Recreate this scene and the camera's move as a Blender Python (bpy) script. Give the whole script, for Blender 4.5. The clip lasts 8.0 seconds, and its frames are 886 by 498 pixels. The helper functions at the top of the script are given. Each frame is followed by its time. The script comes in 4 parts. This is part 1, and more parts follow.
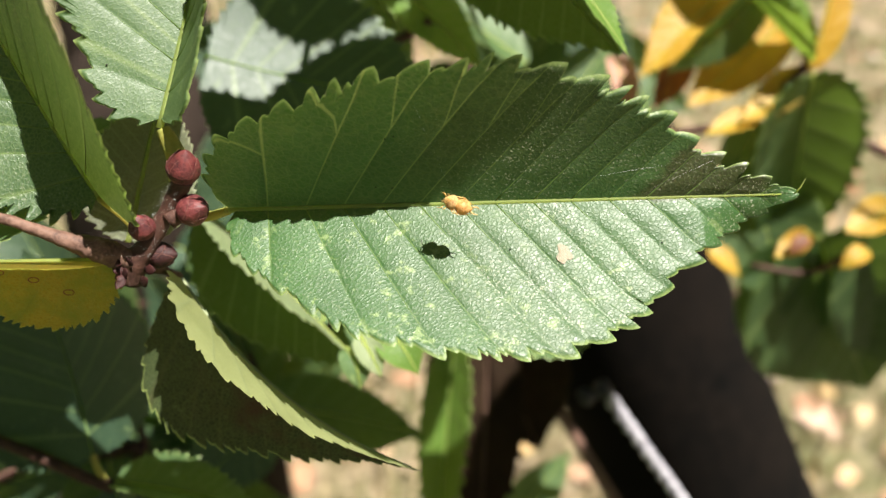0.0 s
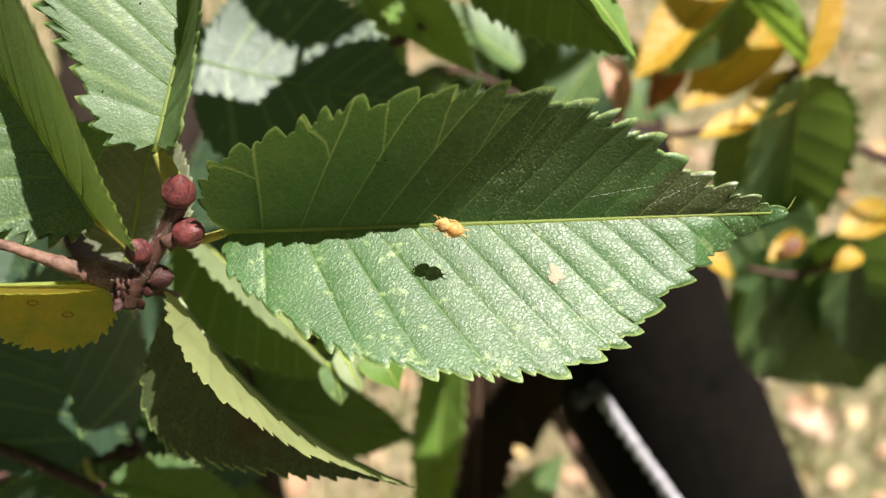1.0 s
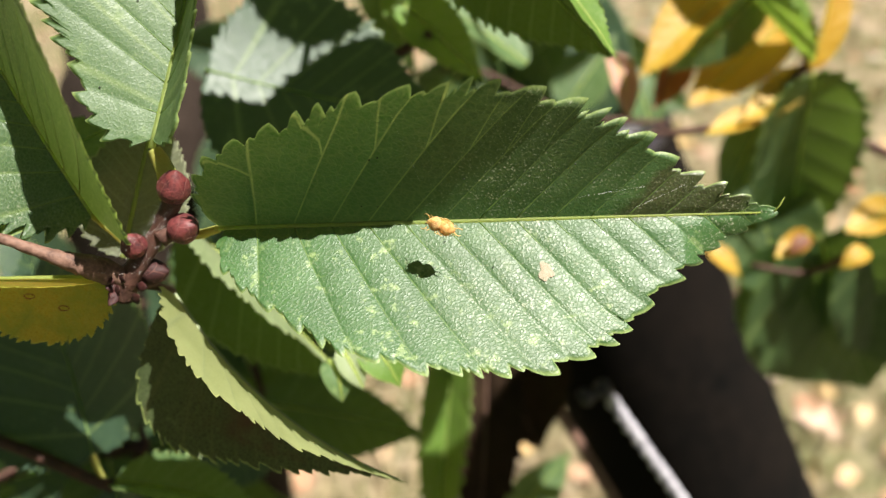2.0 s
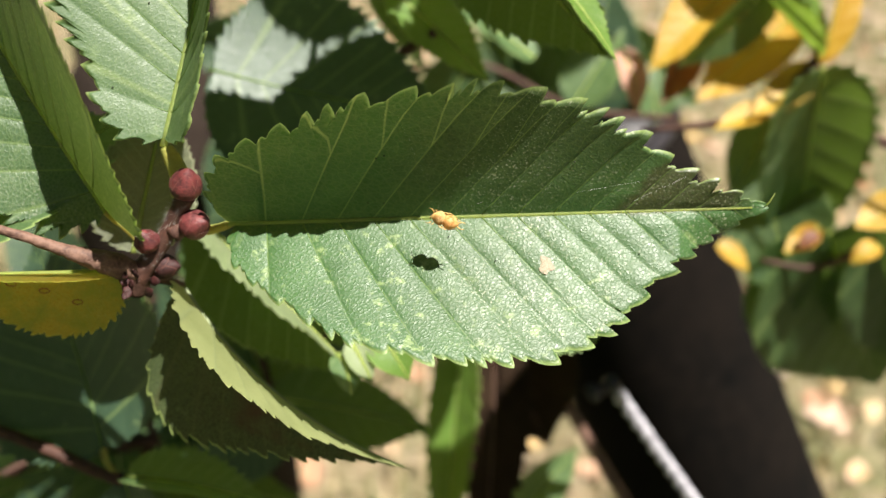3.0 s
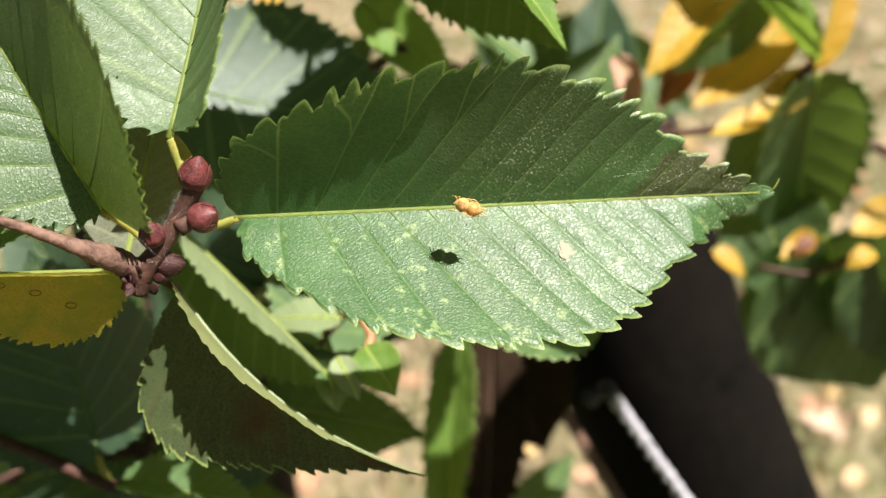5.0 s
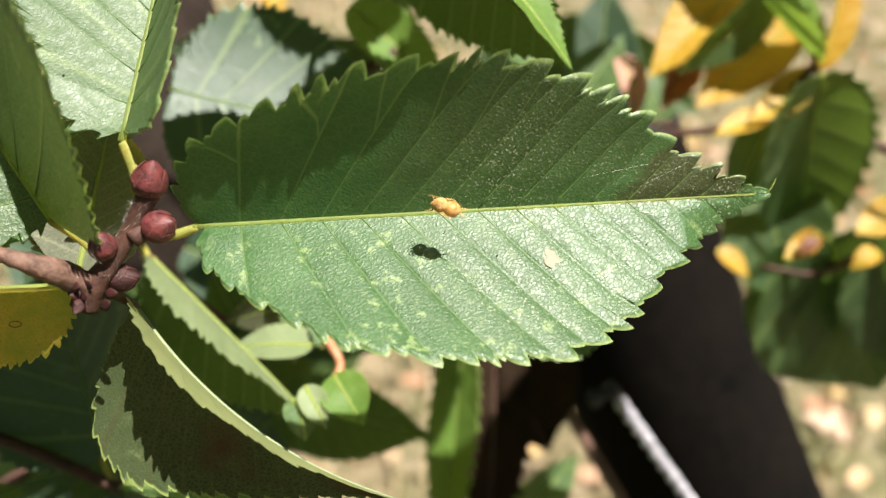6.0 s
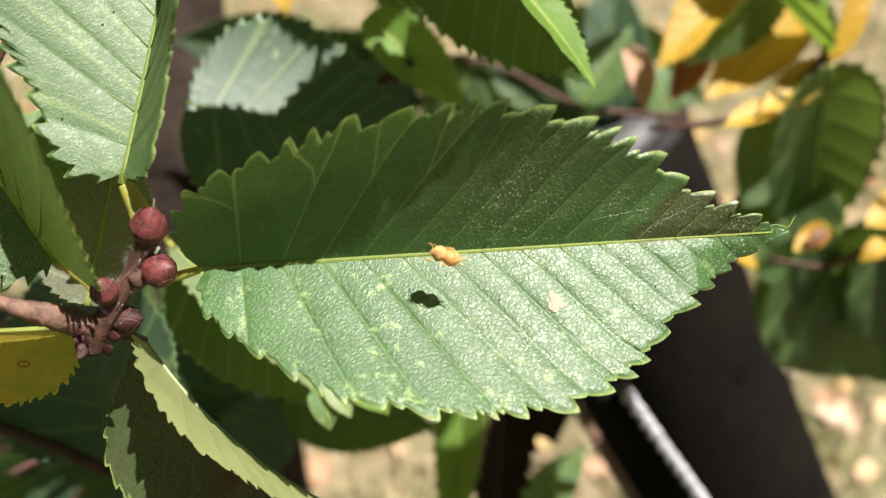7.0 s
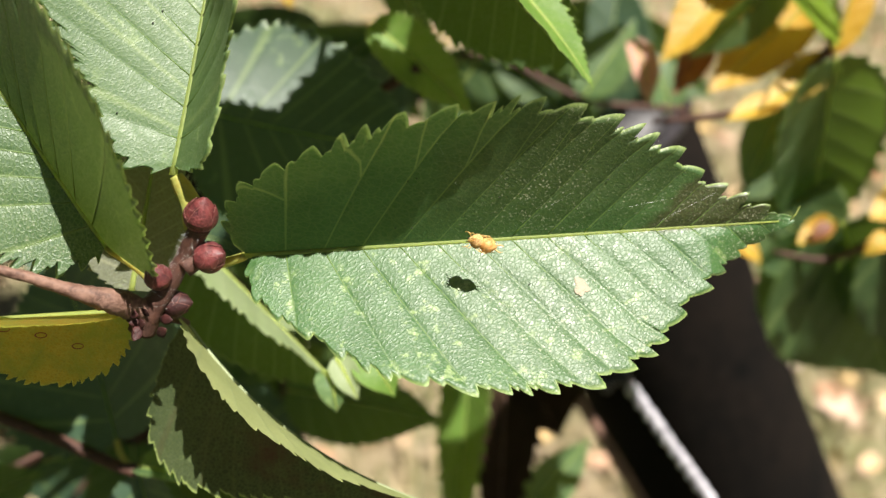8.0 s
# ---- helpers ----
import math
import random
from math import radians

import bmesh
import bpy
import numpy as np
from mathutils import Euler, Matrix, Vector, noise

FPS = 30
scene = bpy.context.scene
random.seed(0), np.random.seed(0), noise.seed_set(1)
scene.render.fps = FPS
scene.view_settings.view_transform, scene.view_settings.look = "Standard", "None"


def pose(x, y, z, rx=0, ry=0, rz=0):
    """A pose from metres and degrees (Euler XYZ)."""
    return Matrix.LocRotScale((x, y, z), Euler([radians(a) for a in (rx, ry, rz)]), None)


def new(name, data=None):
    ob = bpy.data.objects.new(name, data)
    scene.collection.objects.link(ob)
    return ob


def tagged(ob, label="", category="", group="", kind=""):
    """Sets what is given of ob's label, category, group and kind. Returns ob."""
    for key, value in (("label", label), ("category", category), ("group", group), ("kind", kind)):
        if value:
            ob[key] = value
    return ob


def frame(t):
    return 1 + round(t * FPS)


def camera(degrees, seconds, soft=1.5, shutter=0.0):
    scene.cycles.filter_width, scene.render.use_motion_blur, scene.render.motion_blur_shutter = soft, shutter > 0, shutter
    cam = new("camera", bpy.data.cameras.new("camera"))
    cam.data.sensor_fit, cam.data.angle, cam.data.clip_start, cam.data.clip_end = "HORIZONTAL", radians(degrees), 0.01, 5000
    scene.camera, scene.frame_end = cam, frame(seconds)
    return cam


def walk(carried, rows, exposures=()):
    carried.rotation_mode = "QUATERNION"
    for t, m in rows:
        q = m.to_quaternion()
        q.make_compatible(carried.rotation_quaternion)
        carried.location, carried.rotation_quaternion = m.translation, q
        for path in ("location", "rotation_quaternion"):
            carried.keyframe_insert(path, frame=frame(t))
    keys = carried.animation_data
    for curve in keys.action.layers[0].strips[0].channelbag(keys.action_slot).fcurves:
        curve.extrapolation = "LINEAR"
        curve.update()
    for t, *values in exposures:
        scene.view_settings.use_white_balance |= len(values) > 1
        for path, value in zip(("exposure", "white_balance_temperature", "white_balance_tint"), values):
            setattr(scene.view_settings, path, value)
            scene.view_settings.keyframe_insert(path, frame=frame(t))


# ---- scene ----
cam = camera(56.4, 8.0)
EYE, TILT = 1.0, -30.0
CAMERA_ROWS = [
    (0, 60.000, -0.000, 0.000),
    (0.5, 60.125, -0.171, -0.364),
    (1, 60.185, -0.210, -0.376),
    (1.2, 60.149, -0.175, -0.300),
    (2.3, 59.947, 0.019, 0.118),
    (2.5, 59.910, 0.055, 0.194),
    (3, 59.655, 0.249, 0.495),
    (3.5, 59.667, 0.223, 0.456),
    (4, 59.569, 0.165, 0.287),
    (4.2, 59.674, 0.168, 0.280),
    (5.3, 60.249, 0.187, 0.243),
    (5.5, 60.353, 0.190, 0.236),
    (6, 60.092, 0.323, 0.459),
    (6.5, 59.902, 0.402, 0.567),
    (7, 59.582, 0.616, 0.887),
    (7.5, 59.390, 0.597, 0.843),
    (8, 59.122, 0.736, 1.080),
]
walk(cam, [(t, pose(0, 0, EYE, a, b, c)) for t, a, b, c in CAMERA_ROWS])
scene.view_settings.exposure = 1.27
cam.data.dof.use_dof = True
cam.data.dof.focus_distance = 0.113
cam.data.dof.aperture_fstop = 14.0

# ---- world, sun ----
SUN = Vector((0.316, -0.249, 0.915)).normalized()
world = bpy.data.worlds.new("sky")
world.use_nodes = True
scene.world = world
wn = world.node_tree.nodes
sky = wn.new("ShaderNodeTexSky")
sky.sky_type = "NISHITA"
sky.sun_disc = False
sky.sun_elevation = math.asin(SUN.z)
sky.sun_rotation = math.atan2(SUN.x, SUN.y)
world.node_tree.links.new(sky.outputs[0], wn["Background"].inputs[0])
wn["Background"].inputs[1].default_value = 0.0105
lamp = bpy.data.lights.new("sun", "SUN")
lamp.energy = 5.0
lamp.angle = radians(0.53)
lamp.color = (1.0, 0.95, 0.86)
sun = new("sun", lamp)
sun.matrix_world = Matrix.Translation((0, 0, 5)) @ SUN.to_track_quat("Z", "Y").to_matrix().to_4x4()

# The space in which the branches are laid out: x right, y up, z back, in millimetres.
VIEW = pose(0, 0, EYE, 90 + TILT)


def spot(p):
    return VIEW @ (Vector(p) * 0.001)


# ---- materials ----
def material(name):
    m = bpy.data.materials.new(name)
    m.use_nodes = True
    m.node_tree.nodes.clear()
    return m, m.node_tree.nodes, m.node_tree.links


def math_node(nodes, links, op, a, b=None, c=None, clamp=False):
    n = nodes.new("ShaderNodeMath")
    n.operation, n.use_clamp = op, clamp
    for k, v in enumerate((a, b, c)):
        if v is None:
            continue
        if isinstance(v, (int, float)):
            n.inputs[k].default_value = v
        else:
            links.new(v, n.inputs[k])
    return n.outputs[0]


def mix_colour(nodes, links, f, a, b, kind="MIX"):
    n = nodes.new("ShaderNodeMix")
    n.data_type, n.blend_type = "RGBA", kind
    for k, v in ((0, f), (6, a), (7, b)):
        if isinstance(v, (int, float)):
            n.inputs[k].default_value = v
        elif isinstance(v, tuple):
            n.inputs[k].default_value = (*v, 1)
        else:
            links.new(v, n.inputs[k])
    return n.outputs[2]


def ramp(nodes, links, f, stops):
    n = nodes.new("ShaderNodeValToRGB")
    el = n.color_ramp.elements
    while len(el) < len(stops):
        el.new(0.5)
    for e, (p, c) in zip(el, stops):
        e.position = p
        e.color = (*c, 1) if isinstance(c, tuple) else (c, c, c, 1)
    links.new(f, n.inputs[0])
    return n.outputs[0]


def noise_tex(nodes, links, coord, scale, detail=4, rough=0.55):
    n = nodes.new("ShaderNodeTexNoise")
    n.inputs["Scale"].default_value = scale
    n.inputs["Detail"].default_value = detail
    n.inputs["Roughness"].default_value = rough
    links.new(coord, n.inputs["Vector"])
    return n.outputs["Fac"]


def leaf_material(name, dark, light, glow, margin, through_amount=0.35, rough=0.42, fleck=(0.32, 0.42, 0.16), fleck_amount=0.6,
                  dust_glint=0.0, veins=11, stain=None, stain_amount=0.0, vein_colour=(0.22, 0.3, 0.1), relief=1.0, gloss=0.75, net_colour=None, blight_and_light=None, fleck_bias=0.0, fork_glow=None, stain_scale=55):
    """A leaf blade: green with pale flecks, fine net of veins, waxy gloss, and light that shines through it.
    Its UV runs along the midrib (u) and from one margin to the other (v)."""
    m, n, l = material(name)
    tc = n.new("ShaderNodeTexCoord")
    ob = tc.outputs["Object"]
    sep = n.new("ShaderNodeSeparateXYZ")
    l.new(tc.outputs["UV"], sep.inputs[0])
    u, v = sep.outputs[0], sep.outputs[1]
    across = math_node(n, l, "ABSOLUTE", math_node(n, l, "MULTIPLY_ADD", v, 2.0, -1.0))
    # mottle and pale flecks
    broad = noise_tex(n, l, ob, 130, 3)
    col = mix_colour(n, l, ramp(n, l, broad, [(0.35, 0.0), (0.65, 1.0)]), dark, light)
    fine = noise_tex(n, l, ob, 900, 3)
    col = mix_colour(n, l, ramp(n, l, fine, [(0.4, 0.0), (0.75, 0.35)]), col, light)
    patch = noise_tex(n, l, ob, 260, 5, 0.7)
    where = noise_tex(n, l, ob, 45, 2)
    if fleck_bias:
        patch = noise_tex(n, l, ob, 430, 5, 0.65)
        patch = math_node(n, l, "ADD", patch, ramp(n, l, u, [(0.05, fleck_bias), (0.4, fleck_bias), (0.65, 0.0)]))
        where = math_node(n, l, "ADD", where, ramp(n, l, u, [(0.05, 0.08), (0.4, 0.06), (0.65, 0.0)]))
    f = math_node(n, l, "MULTIPLY", ramp(n, l, patch, [(0.60, 0.0), (0.66, 1.0)]), ramp(n, l, where, [(0.45, 0.0), (0.6, 1.0)]))
    f = math_node(n, l, "MULTIPLY", f, fleck_amount)
    if fleck_bias:
        f = math_node(n, l, "MULTIPLY", f, ramp(n, l, v, [(0.46, 0.9), (0.5, 0.12)]))
    col = mix_colour(n, l, f, col, fleck)
    if stain:
        st = noise_tex(n, l, ob, stain_scale, 4, 0.6)
        sf = math_node(n, l, "MULTIPLY", ramp(n, l, st, [(0.42, 0.0), (0.62, 1.0)]), stain_amount)
        if stain_amount > 0.85:
            sf = math_node(n, l, "MULTIPLY", sf, math_node(n, l, "MULTIPLY", ramp(n, l, across, [(0.76, 1.0), (0.86, 0.0)]), ramp(n, l, u, [(0.12, 0.0), (0.4, 1.0)])))
        col = mix_colour(n, l, sf, col, stain)
    if blight_and_light:
        # browned tissue towards the tip, and along one margin the brown of grazing light painted in, ragged at its
        # border
        ragged = math_node(n, l, "MULTIPLY_ADD", noise_tex(n, l, ob, 300, 5, 0.7), 0.12, -0.06)
        uu = math_node(n, l, "ADD", u, ragged)
        vv = math_node(n, l, "ADD", v, ragged)
        tip_f = math_node(n, l, "MULTIPLY", ramp(n, l, uu, [(0.69, 0.0), (0.72, 1.0), (0.9, 1.0), (0.96, 0.0)]), ramp(n, l, vv, [(0.44, 0.0), (0.5, 1.0)]))
        # margin brown: the look of grazing sun put into the colour
        top_f = math_node(n, l, "MULTIPLY", ramp(n, l, uu, [(0.2, 0.0), (0.3, 1.0), (0.5, 0.9), (0.8, 0.1)]), ramp(n, l, vv, [(0.5, 0.2), (0.74, 1.0)]))
        top_f = math_node(n, l, "MULTIPLY", top_f, 0.58)
        bl_f = math_node(n, l, "MAXIMUM", tip_f, top_f)
        col = mix_colour(n, l, math_node(n, l, "MULTIPLY", bl_f, 0.8), col, blight_and_light)
    # side veins follow equal steps of u
    phase = math_node(n, l, "FRACT", math_node(n, l, "MULTIPLY_ADD", u, float(veins), 0.5))
    off = math_node(n, l, "ABSOLUTE", math_node(n, l, "SUBTRACT", phase, 0.5))
    slim = 0.4 if fork_glow else 1.0
    vein = ramp(n, l, off, [(0.0, 1.0), (0.035 * slim, 0.7), (0.075 * slim, 0.0)])
    if fork_glow:
        # on the upper half each vein forks towards the tooth behind it
        ph2 = math_node(n, l, "FRACT", math_node(n, l, "ADD", math_node(n, l, "MULTIPLY_ADD", u, float(veins), 0.5), math_node(n, l, "MULTIPLY_ADD", across, 1.25, -0.72)))
        off2 = math_node(n, l, "ABSOLUTE", math_node(n, l, "SUBTRACT", ph2, 0.5))
        fork = math_node(n, l, "MULTIPLY", ramp(n, l, off2, [(0.0, 1.0), (0.012, 0.7), (0.026, 0.0)]), ramp(n, l, across, [(0.565, 0.0), (0.585, 1.0)]))
        fork = math_node(n, l, "MULTIPLY", fork, math_node(n, l, "MULTIPLY", ramp(n, l, v, [(0.49, 0.0), (0.51, 1.0)]), ramp(n, l, u, [(0.42, 1.0), (0.55, 0.15)])))
        vein = math_node(n, l, "MAXIMUM", vein, fork)
    col = mix_colour(n, l, math_node(n, l, "MULTIPLY", vein, 0.55), col, vein_colour)
    edge = ramp(n, l, across, [(0.974, 0.0), (0.994, 1.0)])
    col = mix_colour(n, l, math_node(n, l, "MULTIPLY", edge, 0.8), col, margin)
    # fine net and ladder veins as relief
    flow = n.new("ShaderNodeCombineXYZ")
    nz = n.new("ShaderNodeTexNoise")
    nz.inputs["Scale"].default_value = 420
    nz.inputs["Detail"].default_value = 3
    l.new(ob, nz.inputs["Vector"])
    uv2 = n.new("ShaderNodeUVMap")
    uv2.uv_map = "flat"
    sep2 = n.new("ShaderNodeSeparateXYZ")
    l.new(uv2.outputs[0], sep2.inputs[0])
    l.new(math_node(n, l, "MULTIPLY_ADD", nz.outputs["Fac"], 0.9, math_node(n, l, "MULTIPLY", sep2.outputs[0], 135.0)), flow.inputs[0])
    l.new(math_node(n, l, "MULTIPLY_ADD", nz.outputs["Fac"], 1.1, math_node(n, l, "MULTIPLY", sep2.outputs[1], 190.0)), flow.inputs[1])
    cell = n.new("ShaderNodeTexVoronoi")
    cell.feature = "DISTANCE_TO_EDGE"
    cell.inputs["Scale"].default_value = 1.0
    l.new(flow.outputs[0], cell.inputs["Vector"])
    net = ramp(n, l, cell.outputs["Distance"], [(0.0, 0.0), (0.09, 0.62), (0.32, 1.0)])
    cell2 = n.new("ShaderNodeTexVoronoi")
    cell2.feature = "DISTANCE_TO_EDGE"
    cell2.inputs["Scale"].default_value = 2600
    l.new(ob, cell2.inputs["Vector"])
    net2 = ramp(n, l, cell2.outputs["Distance"], [(0.0, 0.0), (0.3, 1.0)])
    height = math_node(n, l, "MULTIPLY_ADD", net2, 0.3, net)
    height = math_node(n, l, "MULTIPLY_ADD", fine, 0.3, height)
    bump = n.new("ShaderNodeBump")
    bump.inputs["Strength"].default_value = 0.25 * relief
    bump.inputs["Distance"].default_value = 0.00013
    l.new(height, bump.inputs["Height"])
    col = mix_colour(n, l, math_node(n, l, "MULTIPLY", math_node(n, l, "SUBTRACT", 1.0, net), 0.34 if net_colour else 0.2), col, net_colour or vein_colour)
    col = mix_colour(n, l, math_node(n, l, "MULTIPLY", math_node(n, l, "SUBTRACT", 1.0, net2), 0.3 * relief), col, tuple(0.6 * c for c in dark))
    if dust_glint:
        grain = noise_tex(n, l, ob, 3200, 2, 0.6)
        where2 = noise_tex(n, l, ob, 60, 2)
        df = math_node(n, l, "MULTIPLY", ramp(n, l, grain, [(0.6, 0.0), (0.66, 1.0)]), ramp(n, l, where2, [(0.4, 0.15), (0.62, 1.0)]))
        # main leaf: grains massed to paint grazing sun's sparkle on the upper half
        if fleck_bias:
            df = math_node(n, l, "MULTIPLY", df, math_node(n, l, "MAXIMUM", ramp(n, l, v, [(0.49, 0.25), (0.5, 0.0)]), ramp(n, l, u, [(0.2, 0.1), (0.42, 1.0)])))
        col = mix_colour(n, l, math_node(n, l, "MULTIPLY", df, dust_glint), col, (0.5, 0.5, 0.36))
    bsdf = n.new("ShaderNodeBsdfPrincipled")
    l.new(col, bsdf.inputs["Base Color"])
    l.new(ramp(n, l, fine, [(0.3, rough - 0.06), (0.7, rough + 0.1)]), bsdf.inputs["Roughness"])
    bsdf.inputs["Specular IOR Level"].default_value = gloss
    l.new(bump.outputs[0], bsdf.inputs["Normal"])
    tr = n.new("ShaderNodeBsdfTranslucent")
    gcol = mix_colour(n, l, math_node(n, l, "MULTIPLY", vein, 0.5), mix_colour(n, l, broad, glow, tuple(0.75 * c for c in glow)), margin)
    if blight_and_light:
        gcol = mix_colour(n, l, math_node(n, l, "MULTIPLY", bl_f, 0.85), gcol, blight_and_light)
    gcol = mix_colour(n, l, math_node(n, l, "MULTIPLY", edge, 0.85), gcol, tuple(min(1.0, 1.8 * c) for c in margin))
    gcol = mix_colour(n, l, math_node(n, l, "MULTIPLY", net2, 0.4), gcol, tuple(0.35 * c for c in glow))
    gcol = mix_colour(n, l, math_node(n, l, "MULTIPLY", math_node(n, l, "SUBTRACT", 1.0, net), 0.7), gcol, margin)
    if stain:
        gcol = mix_colour(n, l, sf, gcol, stain)
    if fork_glow:
        # wider meshes of the net let more light through
        cell3 = n.new("ShaderNodeTexVoronoi")
        cell3.feature = "DISTANCE_TO_EDGE"
        cell3.inputs["Scale"].default_value = 0.5
        l.new(flow.outputs[0], cell3.inputs["Vector"])
        net3 = ramp(n, l, cell3.outputs["Distance"], [(0.0, 0.45), (0.05, 0.3), (0.1, 0.0)])
        gcol = mix_colour(n, l, net3, gcol, tuple(0.62 * c for c in fork_glow))
        gcol = mix_colour(n, l, math_node(n, l, "MULTIPLY", vein, 0.95), gcol, fork_glow)
    l.new(gcol, tr.inputs["Color"])
    l.new(bump.outputs[0], tr.inputs["Normal"])
    mx = n.new("ShaderNodeMixShader")
    mx.inputs[0].default_value = through_amount
    l.new(bsdf.outputs[0], mx.inputs[1])
    l.new(tr.outputs[0], mx.inputs[2])
    out = n.new("ShaderNodeOutputMaterial")
    l.new(mx.outputs[0], out.inputs[0])
    return m


def plain_material(name, a, b, scale, rough=0.6, bump_depth=0.0002, metal=0.0, stops=(0.35, 0.65), spec=0.4, fine_scale=None, translucent=None, through_amount=0.4):
    """Two colours in a noise, with fine relief."""
    m, n, l = material(name)
    ob = n.new("ShaderNodeTexCoord").outputs["Object"]
    big = noise_tex(n, l, ob, scale, 5, 0.6)
    small = noise_tex(n, l, ob, fine_scale or scale * 6, 4, 0.6)
    col = mix_colour(n, l, ramp(n, l, big, [(stops[0], 0.0), (stops[1], 1.0)]), a, b)
    col = mix_colour(n, l, ramp(n, l, small, [(0.4, 0.0), (0.7, 0.4)]), col, tuple(min(1, 1.6 * c + 0.15 * max(b)) for c in b))
    bsdf = n.new("ShaderNodeBsdfPrincipled")
    l.new(col, bsdf.inputs["Base Color"])
    l.new(ramp(n, l, small, [(0.3, max(0.02, rough - 0.1)), (0.7, min(1, rough + 0.12))]), bsdf.inputs["Roughness"])
    bsdf.inputs["Metallic"].default_value = metal
    bsdf.inputs["Specular IOR Level"].default_value = spec
    bump = n.new("ShaderNodeBump")
    bump.inputs["Strength"].default_value = 0.6
    bump.inputs["Distance"].default_value = bump_depth
    l.new(math_node(n, l, "MULTIPLY_ADD", small, 0.5, big), bump.inputs["Height"])
    l.new(bump.outputs[0], bsdf.inputs["Normal"])
    out = n.new("ShaderNodeOutputMaterial")
    shader = bsdf.outputs[0]
    if translucent:
        tr = n.new("ShaderNodeBsdfTranslucent")
        tr.inputs[0].default_value = (*translucent, 1)
        mx = n.new("ShaderNodeMixShader")
        mx.inputs[0].default_value = through_amount
        l.new(shader, mx.inputs[1])
        l.new(tr.outputs[0], mx.inputs[2])
        shader = mx.outputs[0]
    l.new(shader, out.inputs[0])
    return m


M_MAIN = leaf_material("main leaf blade", (0.034, 0.098, 0.022), (0.058, 0.142, 0.038), (0.16, 0.33, 0.006), (0.34, 0.44, 0.14), 0.185, 0.45, dust_glint=0.85, veins=15, fleck_amount=0.8, vein_colour=(0.085, 0.16, 0.05), gloss=0.64, net_colour=(0.022, 0.068, 0.016), fleck_bias=0.025, blight_and_light=(0.062, 0.04, 0.019), fork_glow=(0.9, 1.0, 0.25))
# darker copy of the leaf green: shade is put into the colour
M_BACK = leaf_material("leaf blade with shade in its green", (0.024, 0.056, 0.018), (0.04, 0.084, 0.03), (0.26, 0.44, 0.02), (0.3, 0.42, 0.12), 0.4, 0.55, veins=9, relief=0.5, fleck_amount=0.3, gloss=0.4)
M_LEAF = leaf_material("green leaf blade", (0.055, 0.115, 0.04), (0.085, 0.155, 0.06), (0.3, 0.5, 0.02), (0.38, 0.48, 0.15), 0.3, 0.48, dust_glint=0.35, veins=11, relief=0.7, gloss=0.6)
M_FOLD = leaf_material("folded leaf blade", (0.045, 0.1, 0.034), (0.08, 0.145, 0.055), (0.16, 0.3, 0.012), (0.4, 0.5, 0.12), 0.3, 0.45, dust_glint=0.4, veins=12, relief=1.2, gloss=0.65)
M_LIME = leaf_material("bright green leaf blade", (0.1, 0.2, 0.03), (0.15, 0.27, 0.045), (0.35, 0.6, 0.03), (0.45, 0.55, 0.15), 0.4, 0.48, veins=10, gloss=0.35)
M_DULL = leaf_material("dull leaf blade", (0.075, 0.085, 0.045), (0.1, 0.115, 0.06), (0.34, 0.32, 0.12), (0.35, 0.38, 0.18), 0.4, 0.6, dust_glint=0.2, veins=11, vein_colour=(0.3, 0.3, 0.16))
# shade and the sky's blue sheen are put into this leaf colour
M_DARK = leaf_material("leaf blade with shade and sky blue in it", (0.02, 0.05, 0.033), (0.033, 0.072, 0.05), (0.14, 0.26, 0.03), (0.2, 0.3, 0.12), 0.2, 0.44, veins=10, gloss=0.6)
M_BROWN = leaf_material("browning leaf blade", (0.036, 0.056, 0.02), (0.056, 0.078, 0.028), (0.1, 0.08, 0.016), (0.42, 0.52, 0.16), 0.2, 0.55, dust_glint=0.08, veins=12, stain=(0.088, 0.031, 0.015), stain_amount=0.92, stain_scale=90, vein_colour=(0.05, 0.045, 0.02), relief=0.7, gloss=0.4)
M_RIBGREY = plain_material("grey green rib", (0.17, 0.2, 0.11), (0.22, 0.25, 0.14), 700, 0.6, 0.00005)
M_PALE = leaf_material("leaf underside", (0.18, 0.23, 0.11), (0.24, 0.29, 0.15), (0.3, 0.4, 0.05), (0.45, 0.52, 0.2), 0.28, 0.6, fleck_amount=0.2, veins=12, relief=0.3, vein_colour=(0.22, 0.29, 0.12))
M_FOLDED = leaf_material("folded underside", (0.25, 0.28, 0.11), (0.33, 0.36, 0.15), (0.42, 0.5, 0.08), (0.55, 0.6, 0.2), 0.3, 0.6, fleck_amount=0.3, veins=12, relief=0.5, vein_colour=(0.2, 0.24, 0.11))
# dry husks, and buds whose shadow is put into the colour
M_HUSK_SHADE = plain_material("dried husk and shaded bud", (0.012, 0.003, 0.003), (0.042, 0.009, 0.008), 700, 0.6, 0.0003)
M_TURN = leaf_material("turning leaf blade", (0.2, 0.12, 0.014), (0.34, 0.22, 0.022), (1.0, 0.74, 0.07), (0.9, 0.8, 0.12), 0.62, 0.5, veins=11, stain=(0.3, 0.4, 0.05), stain_amount=0.84, stain_scale=110, vein_colour=(0.12, 0.09, 0.02), dust_glint=0.4)
M_YELLOW = leaf_material("yellow leaf blade", (0.55, 0.3, 0.015), (0.68, 0.42, 0.03), (0.8, 0.5, 0.02), (0.75, 0.55, 0.08), 0.4, 0.5, veins=10, stain=(0.4, 0.16, 0.015), stain_amount=0.35, vein_colour=(0.55, 0.35, 0.06))
